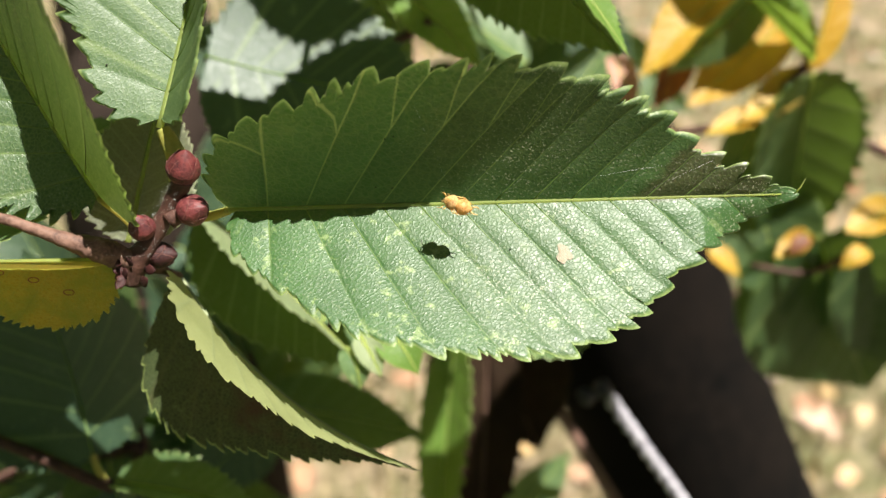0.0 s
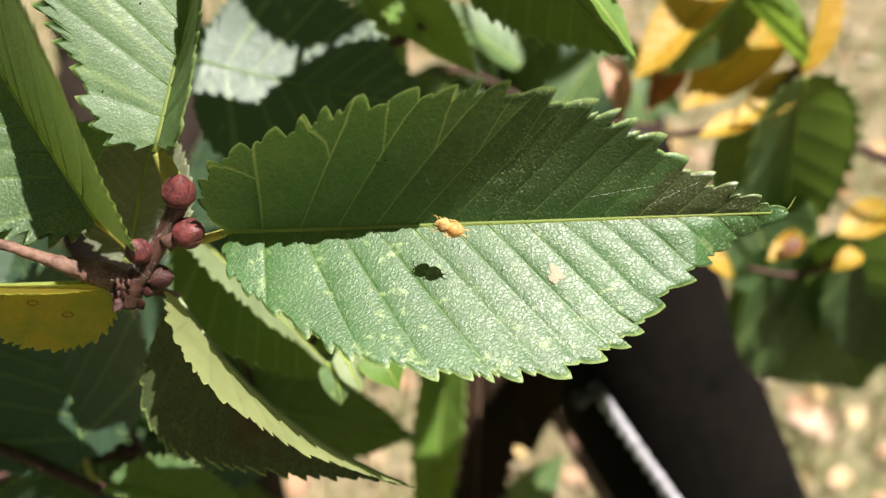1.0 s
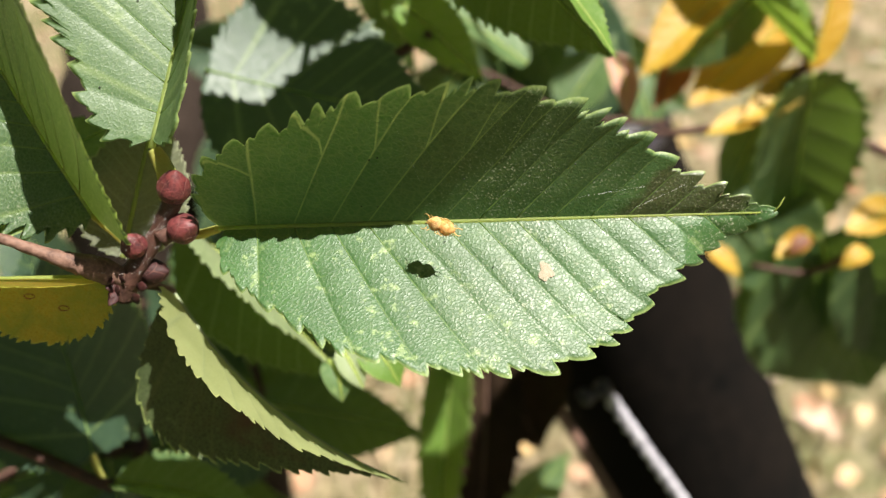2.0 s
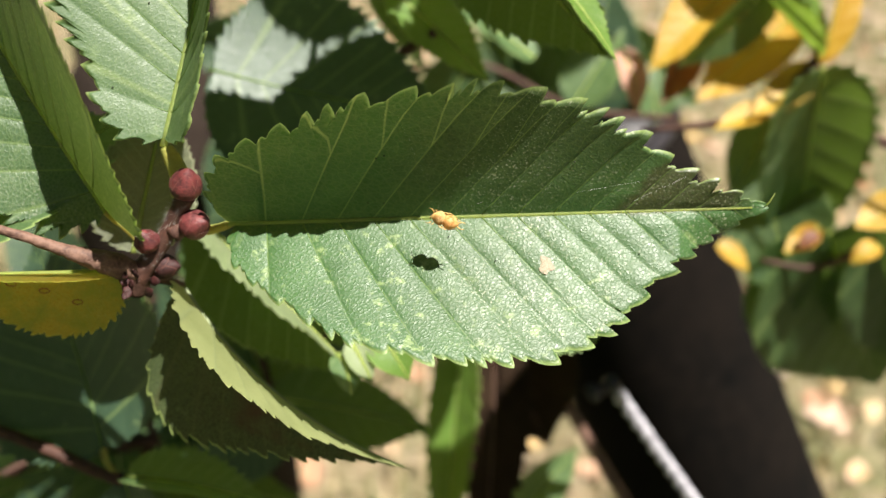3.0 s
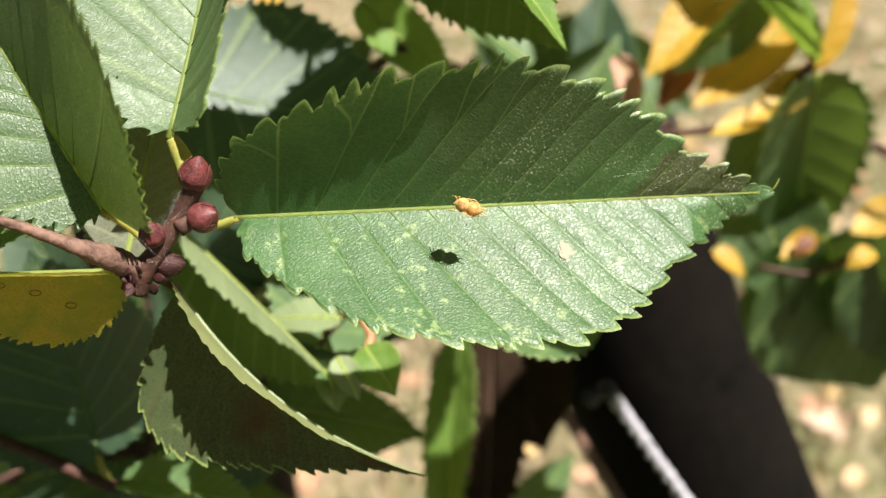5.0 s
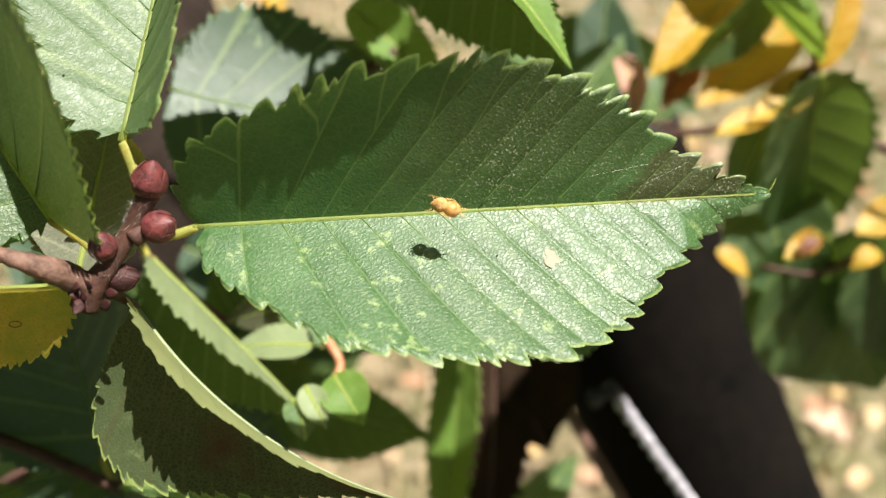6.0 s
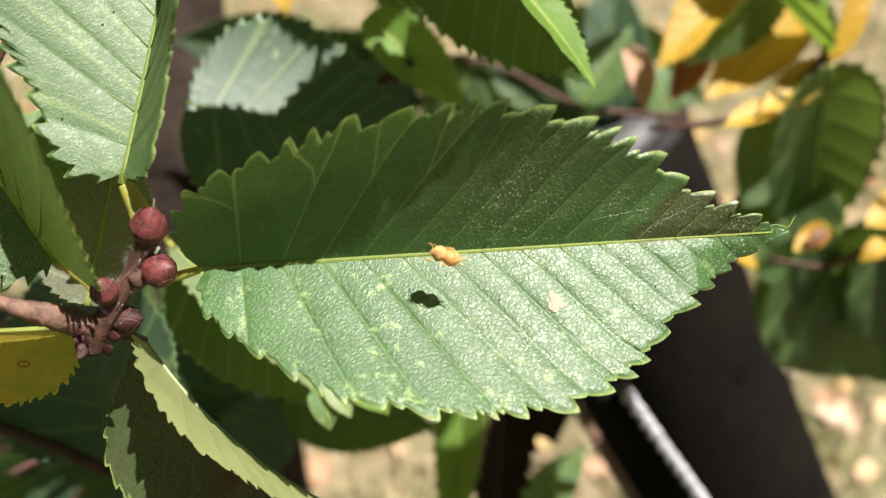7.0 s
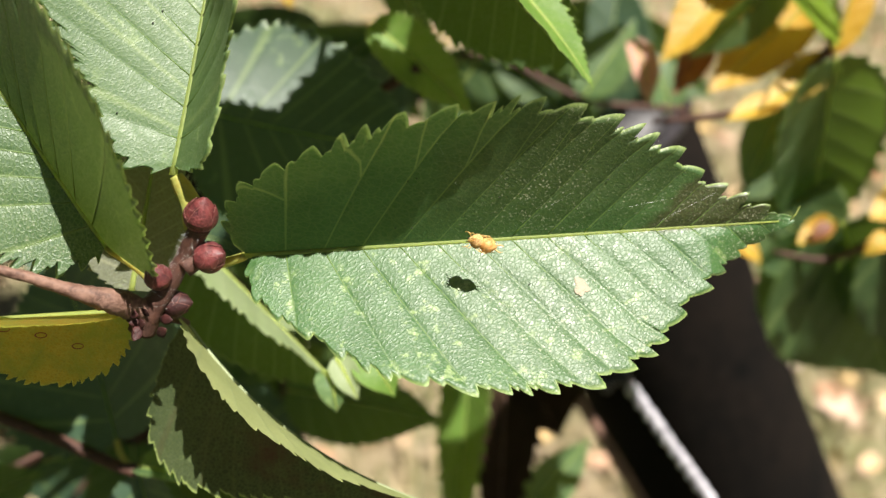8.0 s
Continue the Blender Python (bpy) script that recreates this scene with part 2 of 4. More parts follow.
M_RUST = leaf_material("rusty leaf blade", (0.14, 0.035, 0.012), (0.3, 0.1, 0.02), (0.4, 0.12, 0.01), (0.4, 0.18, 0.05), 0.3, 0.6, veins=10, vein_colour=(0.25, 0.1, 0.04))
M_PINK = leaf_material("pinkish withered blade", (0.5, 0.26, 0.2), (0.66, 0.4, 0.31), (0.6, 0.3, 0.2), (0.6, 0.4, 0.3), 0.25, 0.65, veins=9, vein_colour=(0.45, 0.25, 0.18), fleck_amount=0.2, gloss=0.2)
# near-black colour that stands in for deep shade
M_NEARBLACK = leaf_material("near-black blade for deep shade", (0.018, 0.01, 0.006), (0.035, 0.02, 0.011), (0.05, 0.025, 0.01), (0.06, 0.04, 0.02), 0.15, 0.7, veins=9, vein_colour=(0.03, 0.02, 0.01), fleck_amount=0.1, gloss=0.1)
M_RIB = plain_material("leaf rib", (0.24, 0.31, 0.09), (0.34, 0.4, 0.13), 900, 0.45, 0.00005, translucent=(0.85, 0.9, 0.35), through_amount=0.65)
M_VEIN = plain_material("side vein", (0.09, 0.17, 0.045), (0.14, 0.22, 0.06), 900, 0.45, 0.00005, translucent=(0.45, 0.55, 0.08))
M_STALK = plain_material("leaf stalk", (0.42, 0.34, 0.07), (0.35, 0.4, 0.1), 300, 0.45, 0.00005, translucent=(0.6, 0.5, 0.1))
M_BARK = plain_material("twig bark", (0.06, 0.028, 0.02), (0.19, 0.105, 0.075), 320, 0.7, 0.0003)
M_SHOOT = plain_material("young shoot bark", (0.026, 0.01, 0.007), (0.078, 0.032, 0.021), 520, 0.65, 0.0003)
M_BUD = plain_material("bud scale", (0.024, 0.005, 0.007), (0.15, 0.03, 0.03), 700, 0.46, 0.0003, spec=0.5, fine_scale=3500)
M_BUDRIM = plain_material("bud scale rim", (0.1, 0.03, 0.026), (0.2, 0.085, 0.065), 1500, 0.7, 0.00005)
M_RINGSPOT = plain_material("red spot", (0.16, 0.03, 0.01), (0.26, 0.06, 0.02), 900, 0.6, 0.00005)
M_ORANGE = plain_material("orange shoot", (0.3, 0.09, 0.03), (0.4, 0.2, 0.1), 300, 0.5, 0.0001)
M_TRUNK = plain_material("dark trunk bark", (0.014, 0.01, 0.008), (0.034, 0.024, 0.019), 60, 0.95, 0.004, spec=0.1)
M_POST = plain_material("weathered black post", (0.003, 0.003, 0.003), (0.008, 0.006, 0.005), 28, 0.95, 0.0008, spec=0.05)
M_ROD = plain_material("pale metal rod", (0.2, 0.19, 0.22), (0.5, 0.48, 0.53), 160, 0.35, 0.0004)
M_CAP = plain_material("dark clip", (0.01, 0.01, 0.012), (0.03, 0.025, 0.03), 90, 0.5, 0.0003)
M_SPIDER = plain_material("orange spider skin", (0.26, 0.1, 0.025), (0.7, 0.44, 0.17), 1200, 0.6, 0.0001, translucent=(0.7, 0.35, 0.06), through_amount=0.2, fine_scale=5000)
M_ABDOMEN = plain_material("orange spider abdomen", (0.4, 0.14, 0.025), (0.74, 0.42, 0.14), 1200, 0.5, 0.0001, translucent=(0.8, 0.4, 0.06), through_amount=0.25, fine_scale=5000)
M_LEG = plain_material("pale spider leg", (0.7, 0.4, 0.12), (0.8, 0.55, 0.22), 900, 0.4, 0.00003, translucent=(0.9, 0.6, 0.2))
M_SILK = plain_material("silk", (0.7, 0.7, 0.68), (0.8, 0.8, 0.78), 900, 0.25, 0.00001)
M_BLACK = plain_material("black speck", (0.004, 0.004, 0.004), (0.012, 0.01, 0.008), 900, 0.6, 0.00005)


# ---- mesh helpers ----
def part(name, data, mat, parent=None, label=""):
    """Links a mesh, or a bmesh, as one object under a thing or a part."""
    if isinstance(data, bmesh.types.BMesh):
        me = bpy.data.meshes.new(name)
        data.to_mesh(me)
        data.free()
        data = me
    data.materials.clear()
    data.materials.append(mat)
    data.shade_smooth()
    ob = new(name, data)
    ob.parent = parent
    return tagged(ob, label)


def mesh_from(name, verts, faces, uvs=None, flat=None):
    me = bpy.data.meshes.new(name)
    me.from_pydata([tuple(map(float, v)) for v in verts], [], faces)
    if uvs is not None:
        layer = me.uv_layers.new(name="uv")
        idx = np.empty(len(me.loops), dtype=np.int32)
        me.loops.foreach_get("vertex_index", idx)
        layer.data.foreach_set("uv", np.asarray(uvs, dtype=np.float32)[idx].ravel())
    if flat is not None:
        layer = me.uv_layers.new(name="flat")
        layer.data.foreach_set("uv", np.asarray(flat, dtype=np.float32)[idx].ravel())
    me.update()
    return me


def curve_points(ctrl, count):
    """A smooth line (Catmull-Rom) through control points."""
    p = np.array(ctrl, float)
    p = np.vstack([2 * p[0] - p[1], p, 2 * p[-1] - p[-2]])
    out = []
    spans = len(p) - 3
    for k in range(count):
        t = k / (count - 1) * spans
        i = min(int(t), spans - 1)
        t -= i
        a, b, c, d = p[i:i + 4]
        out.append(0.5 * (2 * b + (c - a) * t + (2 * a - 5 * b + 4 * c - d) * t * t + (3 * b - a - 3 * c + d) * t ** 3))
    return np.array(out)


def tube(name, line, radii, sides=8, bumps=0.0, seed=0, flat=1.0):
    """A tapered tube along a line (metres), closed at both ends."""
    rnd = random.Random(seed)
    line = np.array(line, float)
    k = len(line)
    radii = np.interp(np.linspace(0, 1, k), np.linspace(0, 1, len(radii)), radii)
    verts, faces = [], []
    tang = np.gradient(line, axis=0)
    tang /= np.linalg.norm(tang, axis=1)[:, None] + 1e-12
    ref = np.array([0.0, 0.0, 1.0]) if abs(tang[0][2]) < 0.9 else np.array([1.0, 0.0, 0.0])
    for i in range(k):
        a = np.cross(tang[i], ref)
        a /= np.linalg.norm(a) + 1e-12
        b = np.cross(tang[i], a)
        ref = -b
        for j in range(sides):
            w = 2 * math.pi * j / sides
            r = radii[i] * (1 + bumps * (rnd.random() - 0.5))
            verts.append(line[i] + r * (math.cos(w) * a + flat * math.sin(w) * b))
    for i in range(k - 1):
        for j in range(sides):
            j2 = (j + 1) % sides
            faces.append((i * sides + j, i * sides + j2, (i + 1) * sides + j2, (i + 1) * sides + j))
    faces.append(tuple(range(sides - 1, -1, -1)))
    faces.append(tuple((k - 1) * sides + j for j in range(sides)))
    return mesh_from(name, verts, faces)


# ---- leaves ----
# Half widths of a leaf blade laid flat: place along the midrib and distance from it, both over the length.
OVATE = [(-0.01, 0.03), (0.0, 0.1), (0.05, 0.19), (0.14, 0.27), (0.28, 0.31), (0.42, 0.31), (0.56, 0.275), (0.7, 0.205), (0.82, 0.12), (0.9, 0.06), (1.0, 0.0)]
HALF_SEEN = [(-0.01, 0.04), (0.0, 0.08), (0.033, 0.128), (0.13, 0.173), (0.2, 0.227), (0.28, 0.28), (0.42, 0.33), (0.58, 0.31), (0.74, 0.22), (0.87, 0.11), (1.0, 0.0)]
UPPER_RIGHT = [(-0.01, 0.05), (-0.01, 0.13), (0.03, 0.16), (0.1, 0.185), (0.2, 0.22), (0.28, 0.27), (0.42, 0.33), (0.58, 0.31), (0.74, 0.22), (0.87, 0.11), (1.0, 0.0)]
OBLIQUE = [(-0.01, 0.03), (-0.085, 0.085), (-0.155, 0.19), (-0.06, 0.377), (0.03, 0.508), (0.14, 0.584), (0.28, 0.621), (0.42, 0.602), (0.56, 0.527), (0.7, 0.395), (0.82, 0.226), (0.9, 0.113), (1.0, 0.0)]
DROOP = [(-0.01, 0.03), (0.0, 0.12), (0.05, 0.25), (0.14, 0.325), (0.28, 0.325), (0.42, 0.26), (0.56, 0.185), (0.7, 0.115), (0.82, 0.05), (0.9, 0.02), (1.0, 0.0)]
NARROW = [(a, 0.72 * b) for a, b in OVATE]
MAIN_UPPER = [(-0.024, 0.03), (-0.016, 0.11), (0.02, 0.168), (0.08, 0.206), (0.15, 0.238), (0.22, 0.264), (0.3, 0.284), (0.4, 0.285), (0.5, 0.276), (0.58, 0.25), (0.66, 0.204), (0.74, 0.155), (0.8, 0.105), (0.85, 0.066), (0.91, 0.038), (1.0, 0.0)]
MAIN_LOWER = [(-0.004, 0.03), (0.018, 0.084), (0.08, 0.145), (0.15, 0.196), (0.22, 0.24), (0.3, 0.264), (0.4, 0.28), (0.5, 0.282), (0.58, 0.272), (0.66, 0.24), (0.74, 0.176), (0.8, 0.118), (0.86, 0.078), (0.92, 0.048), (1.0, 0.0)]


class Blade:
    """A toothed leaf blade with a fold along its midrib. base, tip and mid in millimetres, face the way its upper side looks.
    side +1 is the half to the left of the midrib as seen from the face with the tip ahead."""

    def __init__(self, base, tip, face, width=1.0, fold=(20, 20), fold_tip=None, bow=0.0, lean=0.0, veins=11, edges=(OVATE, OVATE), curl=12.0, teeth=1.0, roll=(1, 1),
                 ripple=0.35, twist=0.0, droop=(0, 0), origin=(0, 0, 0), seed=0):
        self.base, self.tip = np.array(base, float), np.array(tip, float)
        self.origin = np.array(origin, float)
        d = self.tip - self.base
        self.length = np.linalg.norm(d)
        self.t = d / self.length
        n = np.array(face, float)
        n -= self.t * (n @ self.t)
        self.n = n / np.linalg.norm(n)
        self.s = np.cross(self.n, self.t)
        self.bow, self.lean, self.twist = bow, lean, twist
        self.fold = np.array(fold, float)
        self.fold_tip = np.array(fold_tip if fold_tip is not None else fold, float)
        self.width, self.veins, self.edges, self.curl, self.teeth, self.ripple = width, veins, edges, curl if isinstance(curl, tuple) else (curl, curl), teeth, ripple
        self.roll, self.droop = roll, droop
        self.rnd = np.random.RandomState(seed + 5)
        self.jit = self.rnd.uniform(-1, 1, 64)

    def outline(self, side):
        e = np.array(self.edges[0 if side > 0 else 1], float)
        fine = curve_points(e, 300)
        return np.stack([fine[:, 0], np.maximum(fine[:, 1], 0) * self.width], 1) * self.length

    def angle(self, s):
        """The angle between the midrib and the side vein that leaves it at s."""
        return np.radians(np.interp(s, [0, 0.04, 0.12, 0.3, 0.8, 1.0], [128, 92, 66, 52, 46, 38]))

    def reach(self, s, side, out):
        o = np.array([s * self.length, 0.0])
        a = float(self.angle(s))
        dx, dy = math.cos(a), math.sin(a)
        r = out - o
        cr = r[:, 0] * dy - r[:, 1] * dx
        best = 0.0
        for i in np.nonzero(cr[:-1] * cr[1:] <= 0)[0]:
            f = cr[i] / (cr[i] - cr[i + 1] + 1e-12)
            p = r[i] * (1 - f) + r[i + 1] * f
            best = max(best, p[0] * dx + p[1] * dy)
        return best

    def place(self, a, b, side, h):
        """Where a point of the flat blade lies: a along, b across (millimetres), h above it."""
        q = np.clip(a / self.length, 0, 1)
        k = 0 if side > 0 else 1
        phi = self.fold[k] * (1 - q) + self.fold_tip[k] * q
        half = 0.28 * self.length * self.width
        phi = phi + self.droop[k] * np.clip((q - 0.83) / 0.12, 0, 1)
        phi = np.radians(phi + self.curl[k] * (b / half - 0.6))
        y, z = b * np.cos(phi), b * np.sin(phi)
        y2, z2 = y - h * np.sin(phi), z + h * np.cos(phi)
        y2 = side * y2
        tw = math.radians(1) * self.twist * q
        ys, zs = y2 * np.cos(tw) - z2 * np.sin(tw), y2 * np.sin(tw) + z2 * np.cos(tw)
        arch = 4 * q * (1 - q)
        p = self.base + np.outer(a, self.t) + np.outer(ys + self.lean * arch, self.s) + np.outer(zs + self.bow * arch, self.n)
        return (p - self.origin) * 0.001

    def bulge(self, s, v, side, w):
        size = self.length / 80
        pillow = (abs(math.sin(math.pi * s * self.veins)) ** 0.42) * self.ripple * size * min(1, w / 5)
        wob = 0.25 * math.sin(3.1 * s * 6 + side + self.jit[3] * 3) + 0.2 * math.sin(s * 23 + self.jit[7] * 5 + side)
        return pillow * np.minimum(1, v * 3) * (1 - 0.3 * v) + wob * v ** 2 * size

    def mesh(self, per_tooth=5, rows=10, name="leaf", sides=(1, -1)):
        verts, uvs, flat, faces = [], [], [], []
        vs = np.concatenate([np.linspace(0, 0.93, rows - 3), np.linspace(0.93, 1, 5)[1:]])
        rim = np.clip((vs - 0.84) / 0.16, 0, 1)
        size = self.length / 80
        for side in sides:
            out = self.outline(side)
            fine = np.linspace(0, 1, 400)
            reach = np.array([self.reach(s, side, out) for s in fine])
            ang = self.angle(fine)
            ex, ey = fine * self.length + reach * np.cos(ang), reach * np.sin(ang)
            arc = np.concatenate([[0], np.cumsum(np.hypot(np.diff(ex), np.diff(ey)))])
            tan_x, tan_y = np.gradient(ex), np.gradient(ey)
            ker = np.ones(15) / 15
            tan_x, tan_y = np.convolve(np.pad(tan_x, 7, "edge"), ker, "valid"), np.convolve(np.pad(tan_y, 7, "edge"), ker, "valid")
            tl = np.hypot(tan_x, tan_y) + 1e-9
            tan_x, tan_y = tan_x / tl, tan_y / tl
            teeth = max(8, round(arc[-1] / (0.057 * self.length)))
            count = teeth * per_tooth
            q = np.linspace(0, 1, count + 1)
            q = q + 0.34 / teeth * np.sin(q * 31 + self.jit[5] * 4) * np.sin(q * math.pi)
            ss = np.interp(q * arc[-1], arc, fine)
            start = len(verts)
            for i, s in enumerate(ss):
                w = float(np.interp(s, fine, reach))
                ph = i / per_tooth + 0.001
                k = int(ph)
                p = ph - k
                # a small tooth on the back of each large one, which has a curved back and a sharp forward point
                minor = 0.34 + 0.2 * self.jit[(k * 7 + 11 + side) % 64]
                if p < 0.27:
                    saw = 0.05 + minor * math.sin(p / 0.27 * 1.57) ** 0.9
                elif p < 0.34:
                    saw = 0.05 + minor - (minor - 0.1) * (p - 0.27) / 0.07
                elif p < 0.91:
                    saw = 0.15 + 0.85 * math.sin((p - 0.34) / 0.57 * 1.57) ** 0.6
                else:
                    saw = 1.0 - 0.95 * (p - 0.91) / 0.09
                amp = self.teeth * (1 + 0.38 * self.jit[(k * 3 + side) % 64]) * min(1.0, 0.25 + w / 8.0) * size * 1.75 * float(np.interp(i / count, [0, 0.12, 0.35, 0.55, 0.9, 1], [0.45, 0.6, 0.9, 1.15, 1.05, 0.6] if side < 0 else [0.9, 1.15, 1.5, 1.5, 1.3, 0.8]))
                a0 = float(self.angle(s))
                ws = vs * w
                tx, ty = float(np.interp(s, fine, tan_x)), float(np.interp(s, fine, tan_y))
                push, slide = amp * (saw - 0.4) * rim, amp * ((0.5 if side < 0 else 0.3) * saw) * rim
                a = s * self.length + ws * math.cos(a0) - ty * push + tx * slide
                b = np.maximum(ws * math.sin(a0) + tx * push + ty * slide, 0)
                flat.extend(np.stack([0.788 * a - 0.616 * b, 0.616 * a + 0.788 * b + 200 * side], 1) * 0.01)
                # pillows between the side veins, and an uneven rim
                h = self.bulge(s, vs, side, w)
                bend = self.roll[0 if side > 0 else 1]
                if isinstance(bend, tuple):
                    bend = float(np.interp(s, [0.15, 0.42], bend))
                h = h - bend * (0.34 + 0.2 * saw) * self.teeth * np.clip((vs - 0.968) / 0.032, 0, 1) * size * min(1, w / 8)
                verts.extend(self.place(a, b, side, h))
                uvs.extend([(s, 0.5 + 0.5 * side * v) for v in vs])
            n = rows + 1
            for i in range(len(ss) - 1):
                for j in range(rows):
                    f = (start + i * n + j, start + (i + 1) * n + j, start + (i + 1) * n + j + 1, start + i * n + j + 1)
                    faces.append(f if side < 0 else f[::-1])
        return mesh_from(name, verts, faces, uvs, flat)

    def rib_line(self, s0=0.0, s1=1.0, count=24, lift=0.0):
        ss = np.linspace(s0, s1, count)
        return self.place(ss * self.length, np.zeros(count), 1, np.full(count, lift))

    def vein_line(self, s, side, count=10, lift=0.0, stop=0.97):
        w = self.reach(s, side, self.outline(side)) * stop
        a0 = float(self.angle(s))
        vs = np.linspace(0, 1, count) * w
        return self.place(s * self.length + vs * math.cos(a0), vs * math.sin(a0), side, lift + self.bulge(s, np.linspace(0, stop, count), side, w))


def leaf(parent, blade, mat, label, per_tooth=5, rows=10, rib=0.45, vein_parts=False, rib_mat=None, over=None, rib_lift=-0.05):
    """One leaf: the blade with its midrib, and side veins where they show."""
    ob = part("leaf", blade.mesh(per_tooth, rows, "leaf", (-1,) if over else (1, -1)), mat, parent, label)
    if over:
        part("folded_half", blade.mesh(per_tooth, rows, "folded_half", (1,)), over, ob, "pale underside of the folded half")
    line = blade.rib_line(-0.01 if rib else 0, 0.97, lift=rib_lift)
    part("midrib", tube("midrib", line, [rib * 0.001, rib * 0.0007, rib * 0.0003], 6, flat=0.8), rib_mat or (M_BARK if mat in (M_RUST, M_NEARBLACK) else M_RIB), ob)
    if vein_parts:
        for k in range(1, blade.veins):
            for side in (1, -1):
                if side == 1 and vein_parts == 1 and k < 0.45 * blade.veins:
                    continue
                line = blade.vein_line(k / blade.veins, side, lift=0.02)
                part("side_vein", tube("side_vein", line, [0.00011, 0.00008, 0.00003], 5), M_VEIN, ob)
    return ob


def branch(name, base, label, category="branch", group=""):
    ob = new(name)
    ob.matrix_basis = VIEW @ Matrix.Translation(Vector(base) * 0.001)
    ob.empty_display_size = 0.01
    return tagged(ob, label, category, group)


def stem(parent, ctrl, radii, mat, origin, name="stem", label="", count=24, bumps=0.12, sides=10, seed=1):
    pts = (curve_points(ctrl, count) - np.array(origin, float)) * 0.001
    return part(name, tube(name, pts, [r * 0.001 for r in radii], sides, bumps, seed), mat, parent, label)


def bud(parent, at, axis, length, radius, origin, seed=0, skin=None):
    """A plump winter bud of overlapping scales."""
    rnd = random.Random(seed)
    at = (np.array(at, float) - np.array(origin, float))
    ax = Vector(axis).normalized()
    rot = ax.to_track_quat("Z", "Y").to_matrix()
    core_v, core_f = [], []
    rings, sides = 12, 14

    def radius_at(q):
        return radius * (math.sin(math.pi * (0.14 + 0.86 * q) ** 0.82) ** 0.75) if q < 1 else 0.0
    for i in range(rings + 1):
        q = i / rings
        for j in range(sides):
            w = 2 * math.pi * j / sides
            r = radius_at(q)
            core_v.append(Vector((r * math.cos(w), r * math.sin(w), q * length)))
    for i in range(rings):
        for j in range(sides):
            core_f.append((i * sides + j, i * sides + (j + 1) % sides, (i + 1) * sides + (j + 1) % sides, (i + 1) * sides + j))
    core_f.append(tuple(range(sides - 1, -1, -1)))
    place = lambda v: tuple((Vector(at) + rot @ v) * 0.001)
    ob = part("bud", mesh_from("bud", [place(v) for v in core_v], core_f), skin or M_BUD, parent, "plump dark red bud with overlapping scales")
    for k in range(7):
        w0 = k * 2.4 + rnd.random() * 0.4
        q0, q1 = 0.02 + 0.06 * k, 0.46 + 0.075 * k
        half = 1.15 - 0.07 * k
        swell = 0.05 + rnd.random() * 0.1
        verts, faces = [], []
        nu, nv = 8, 10
        rim_v, rim_i = [], []
        for i in range(nu + 1):
            f = i / nu
            wid = half * (1 - f ** 2.6) ** 0.5 if f < 1 else 0.03
            for j in range(nv + 1):
                g = j / nv * 2 - 1
                q = min(0.985, q0 + (q1 - q0) * f)
                r = radius_at(q) + swell + 0.02 * k * (1 - f) + 0.1 * (1 - abs(g)) * 0.4 + 0.1 * f ** 4
                w = w0 + g * wid
                verts.append(place(Vector((r * math.cos(w), r * math.sin(w), q * length + 0.05 * f))))
                if abs(g) == 1:
                    rim_v.append((f, g, verts[-1]))
        for i in range(nu):
            for j in range(nv):
                a = i * (nv + 1) + j
                faces.append((a, a + 1, a + nv + 2, a + nv + 1))
        sc = part("scale", mesh_from("scale", verts, faces), skin or M_BUD, ob)
        line = [v for f, g, v in rim_v if g < 0] + [v for f, g, v in reversed(rim_v) if g > 0]
        rim = part("rim", tube("rim", line, [0.000045, 0.00003, 0.000045], 4), M_BUDRIM, ob)
    return ob

# ---- ground ----
def ground_material():
    m, n, l = material("dry lawn")
    ob = n.new("ShaderNodeTexCoord").outputs["Object"]
    a = noise_tex(n, l, ob, 2.2, 4)
    b = noise_tex(n, l, ob, 9, 4, 0.6)
    c = noise_tex(n, l, ob, 90, 4, 0.7)
    col = ramp(n, l, b, [(0.3, (0.1, 0.1, 0.04)), (0.42, (0.26, 0.22, 0.12)), (0.56, (0.44, 0.33, 0.22)), (0.72, (0.6, 0.47, 0.36))])
    col = mix_colour(n, l, ramp(n, l, a, [(0.42, 0.0), (0.62, 0.75)]), col, (0.13, 0.17, 0.05))
    col = mix_colour(n, l, ramp(n, l, c, [(0.35, 0.55), (0.6, 0.0)]), col, (0.1, 0.08, 0.045))
    bsdf = n.new("ShaderNodeBsdfPrincipled")
    l.new(col, bsdf.inputs["Base Color"])
    bsdf.inputs["Roughness"].default_value = 0.9
    bump = n.new("ShaderNodeBump")
    bump.inputs["Strength"].default_value = 0.8
    bump.inputs["Distance"].default_value = 0.02
    l.new(c, bump.inputs["Height"])
    l.new(bump.outputs[0], bsdf.inputs["Normal"])
    out = n.new("ShaderNodeOutputMaterial")
    l.new(bsdf.outputs[0], out.inputs[0])
    return m


def island_material(name, stops):
    """Each separate blade or leaf takes one colour of the range."""
    m, n, l = material(name)
    geo = n.new("ShaderNodeNewGeometry")
    ob = n.new("ShaderNodeTexCoord").outputs["Object"]
    col = ramp(n, l, geo.outputs["Random Per Island"], stops)
    col = mix_colour(n, l, math_node(n, l, "MULTIPLY", noise_tex(n, l, ob, 60, 3), 0.5), col, (0.16, 0.12, 0.06))
    bsdf = n.new("ShaderNodeBsdfPrincipled")
    l.new(col, bsdf.inputs["Base Color"])
    bsdf.inputs["Roughness"].default_value = 0.75
    out = n.new("ShaderNodeOutputMaterial")
    l.new(bsdf.outputs[0], out.inputs[0])
    return m


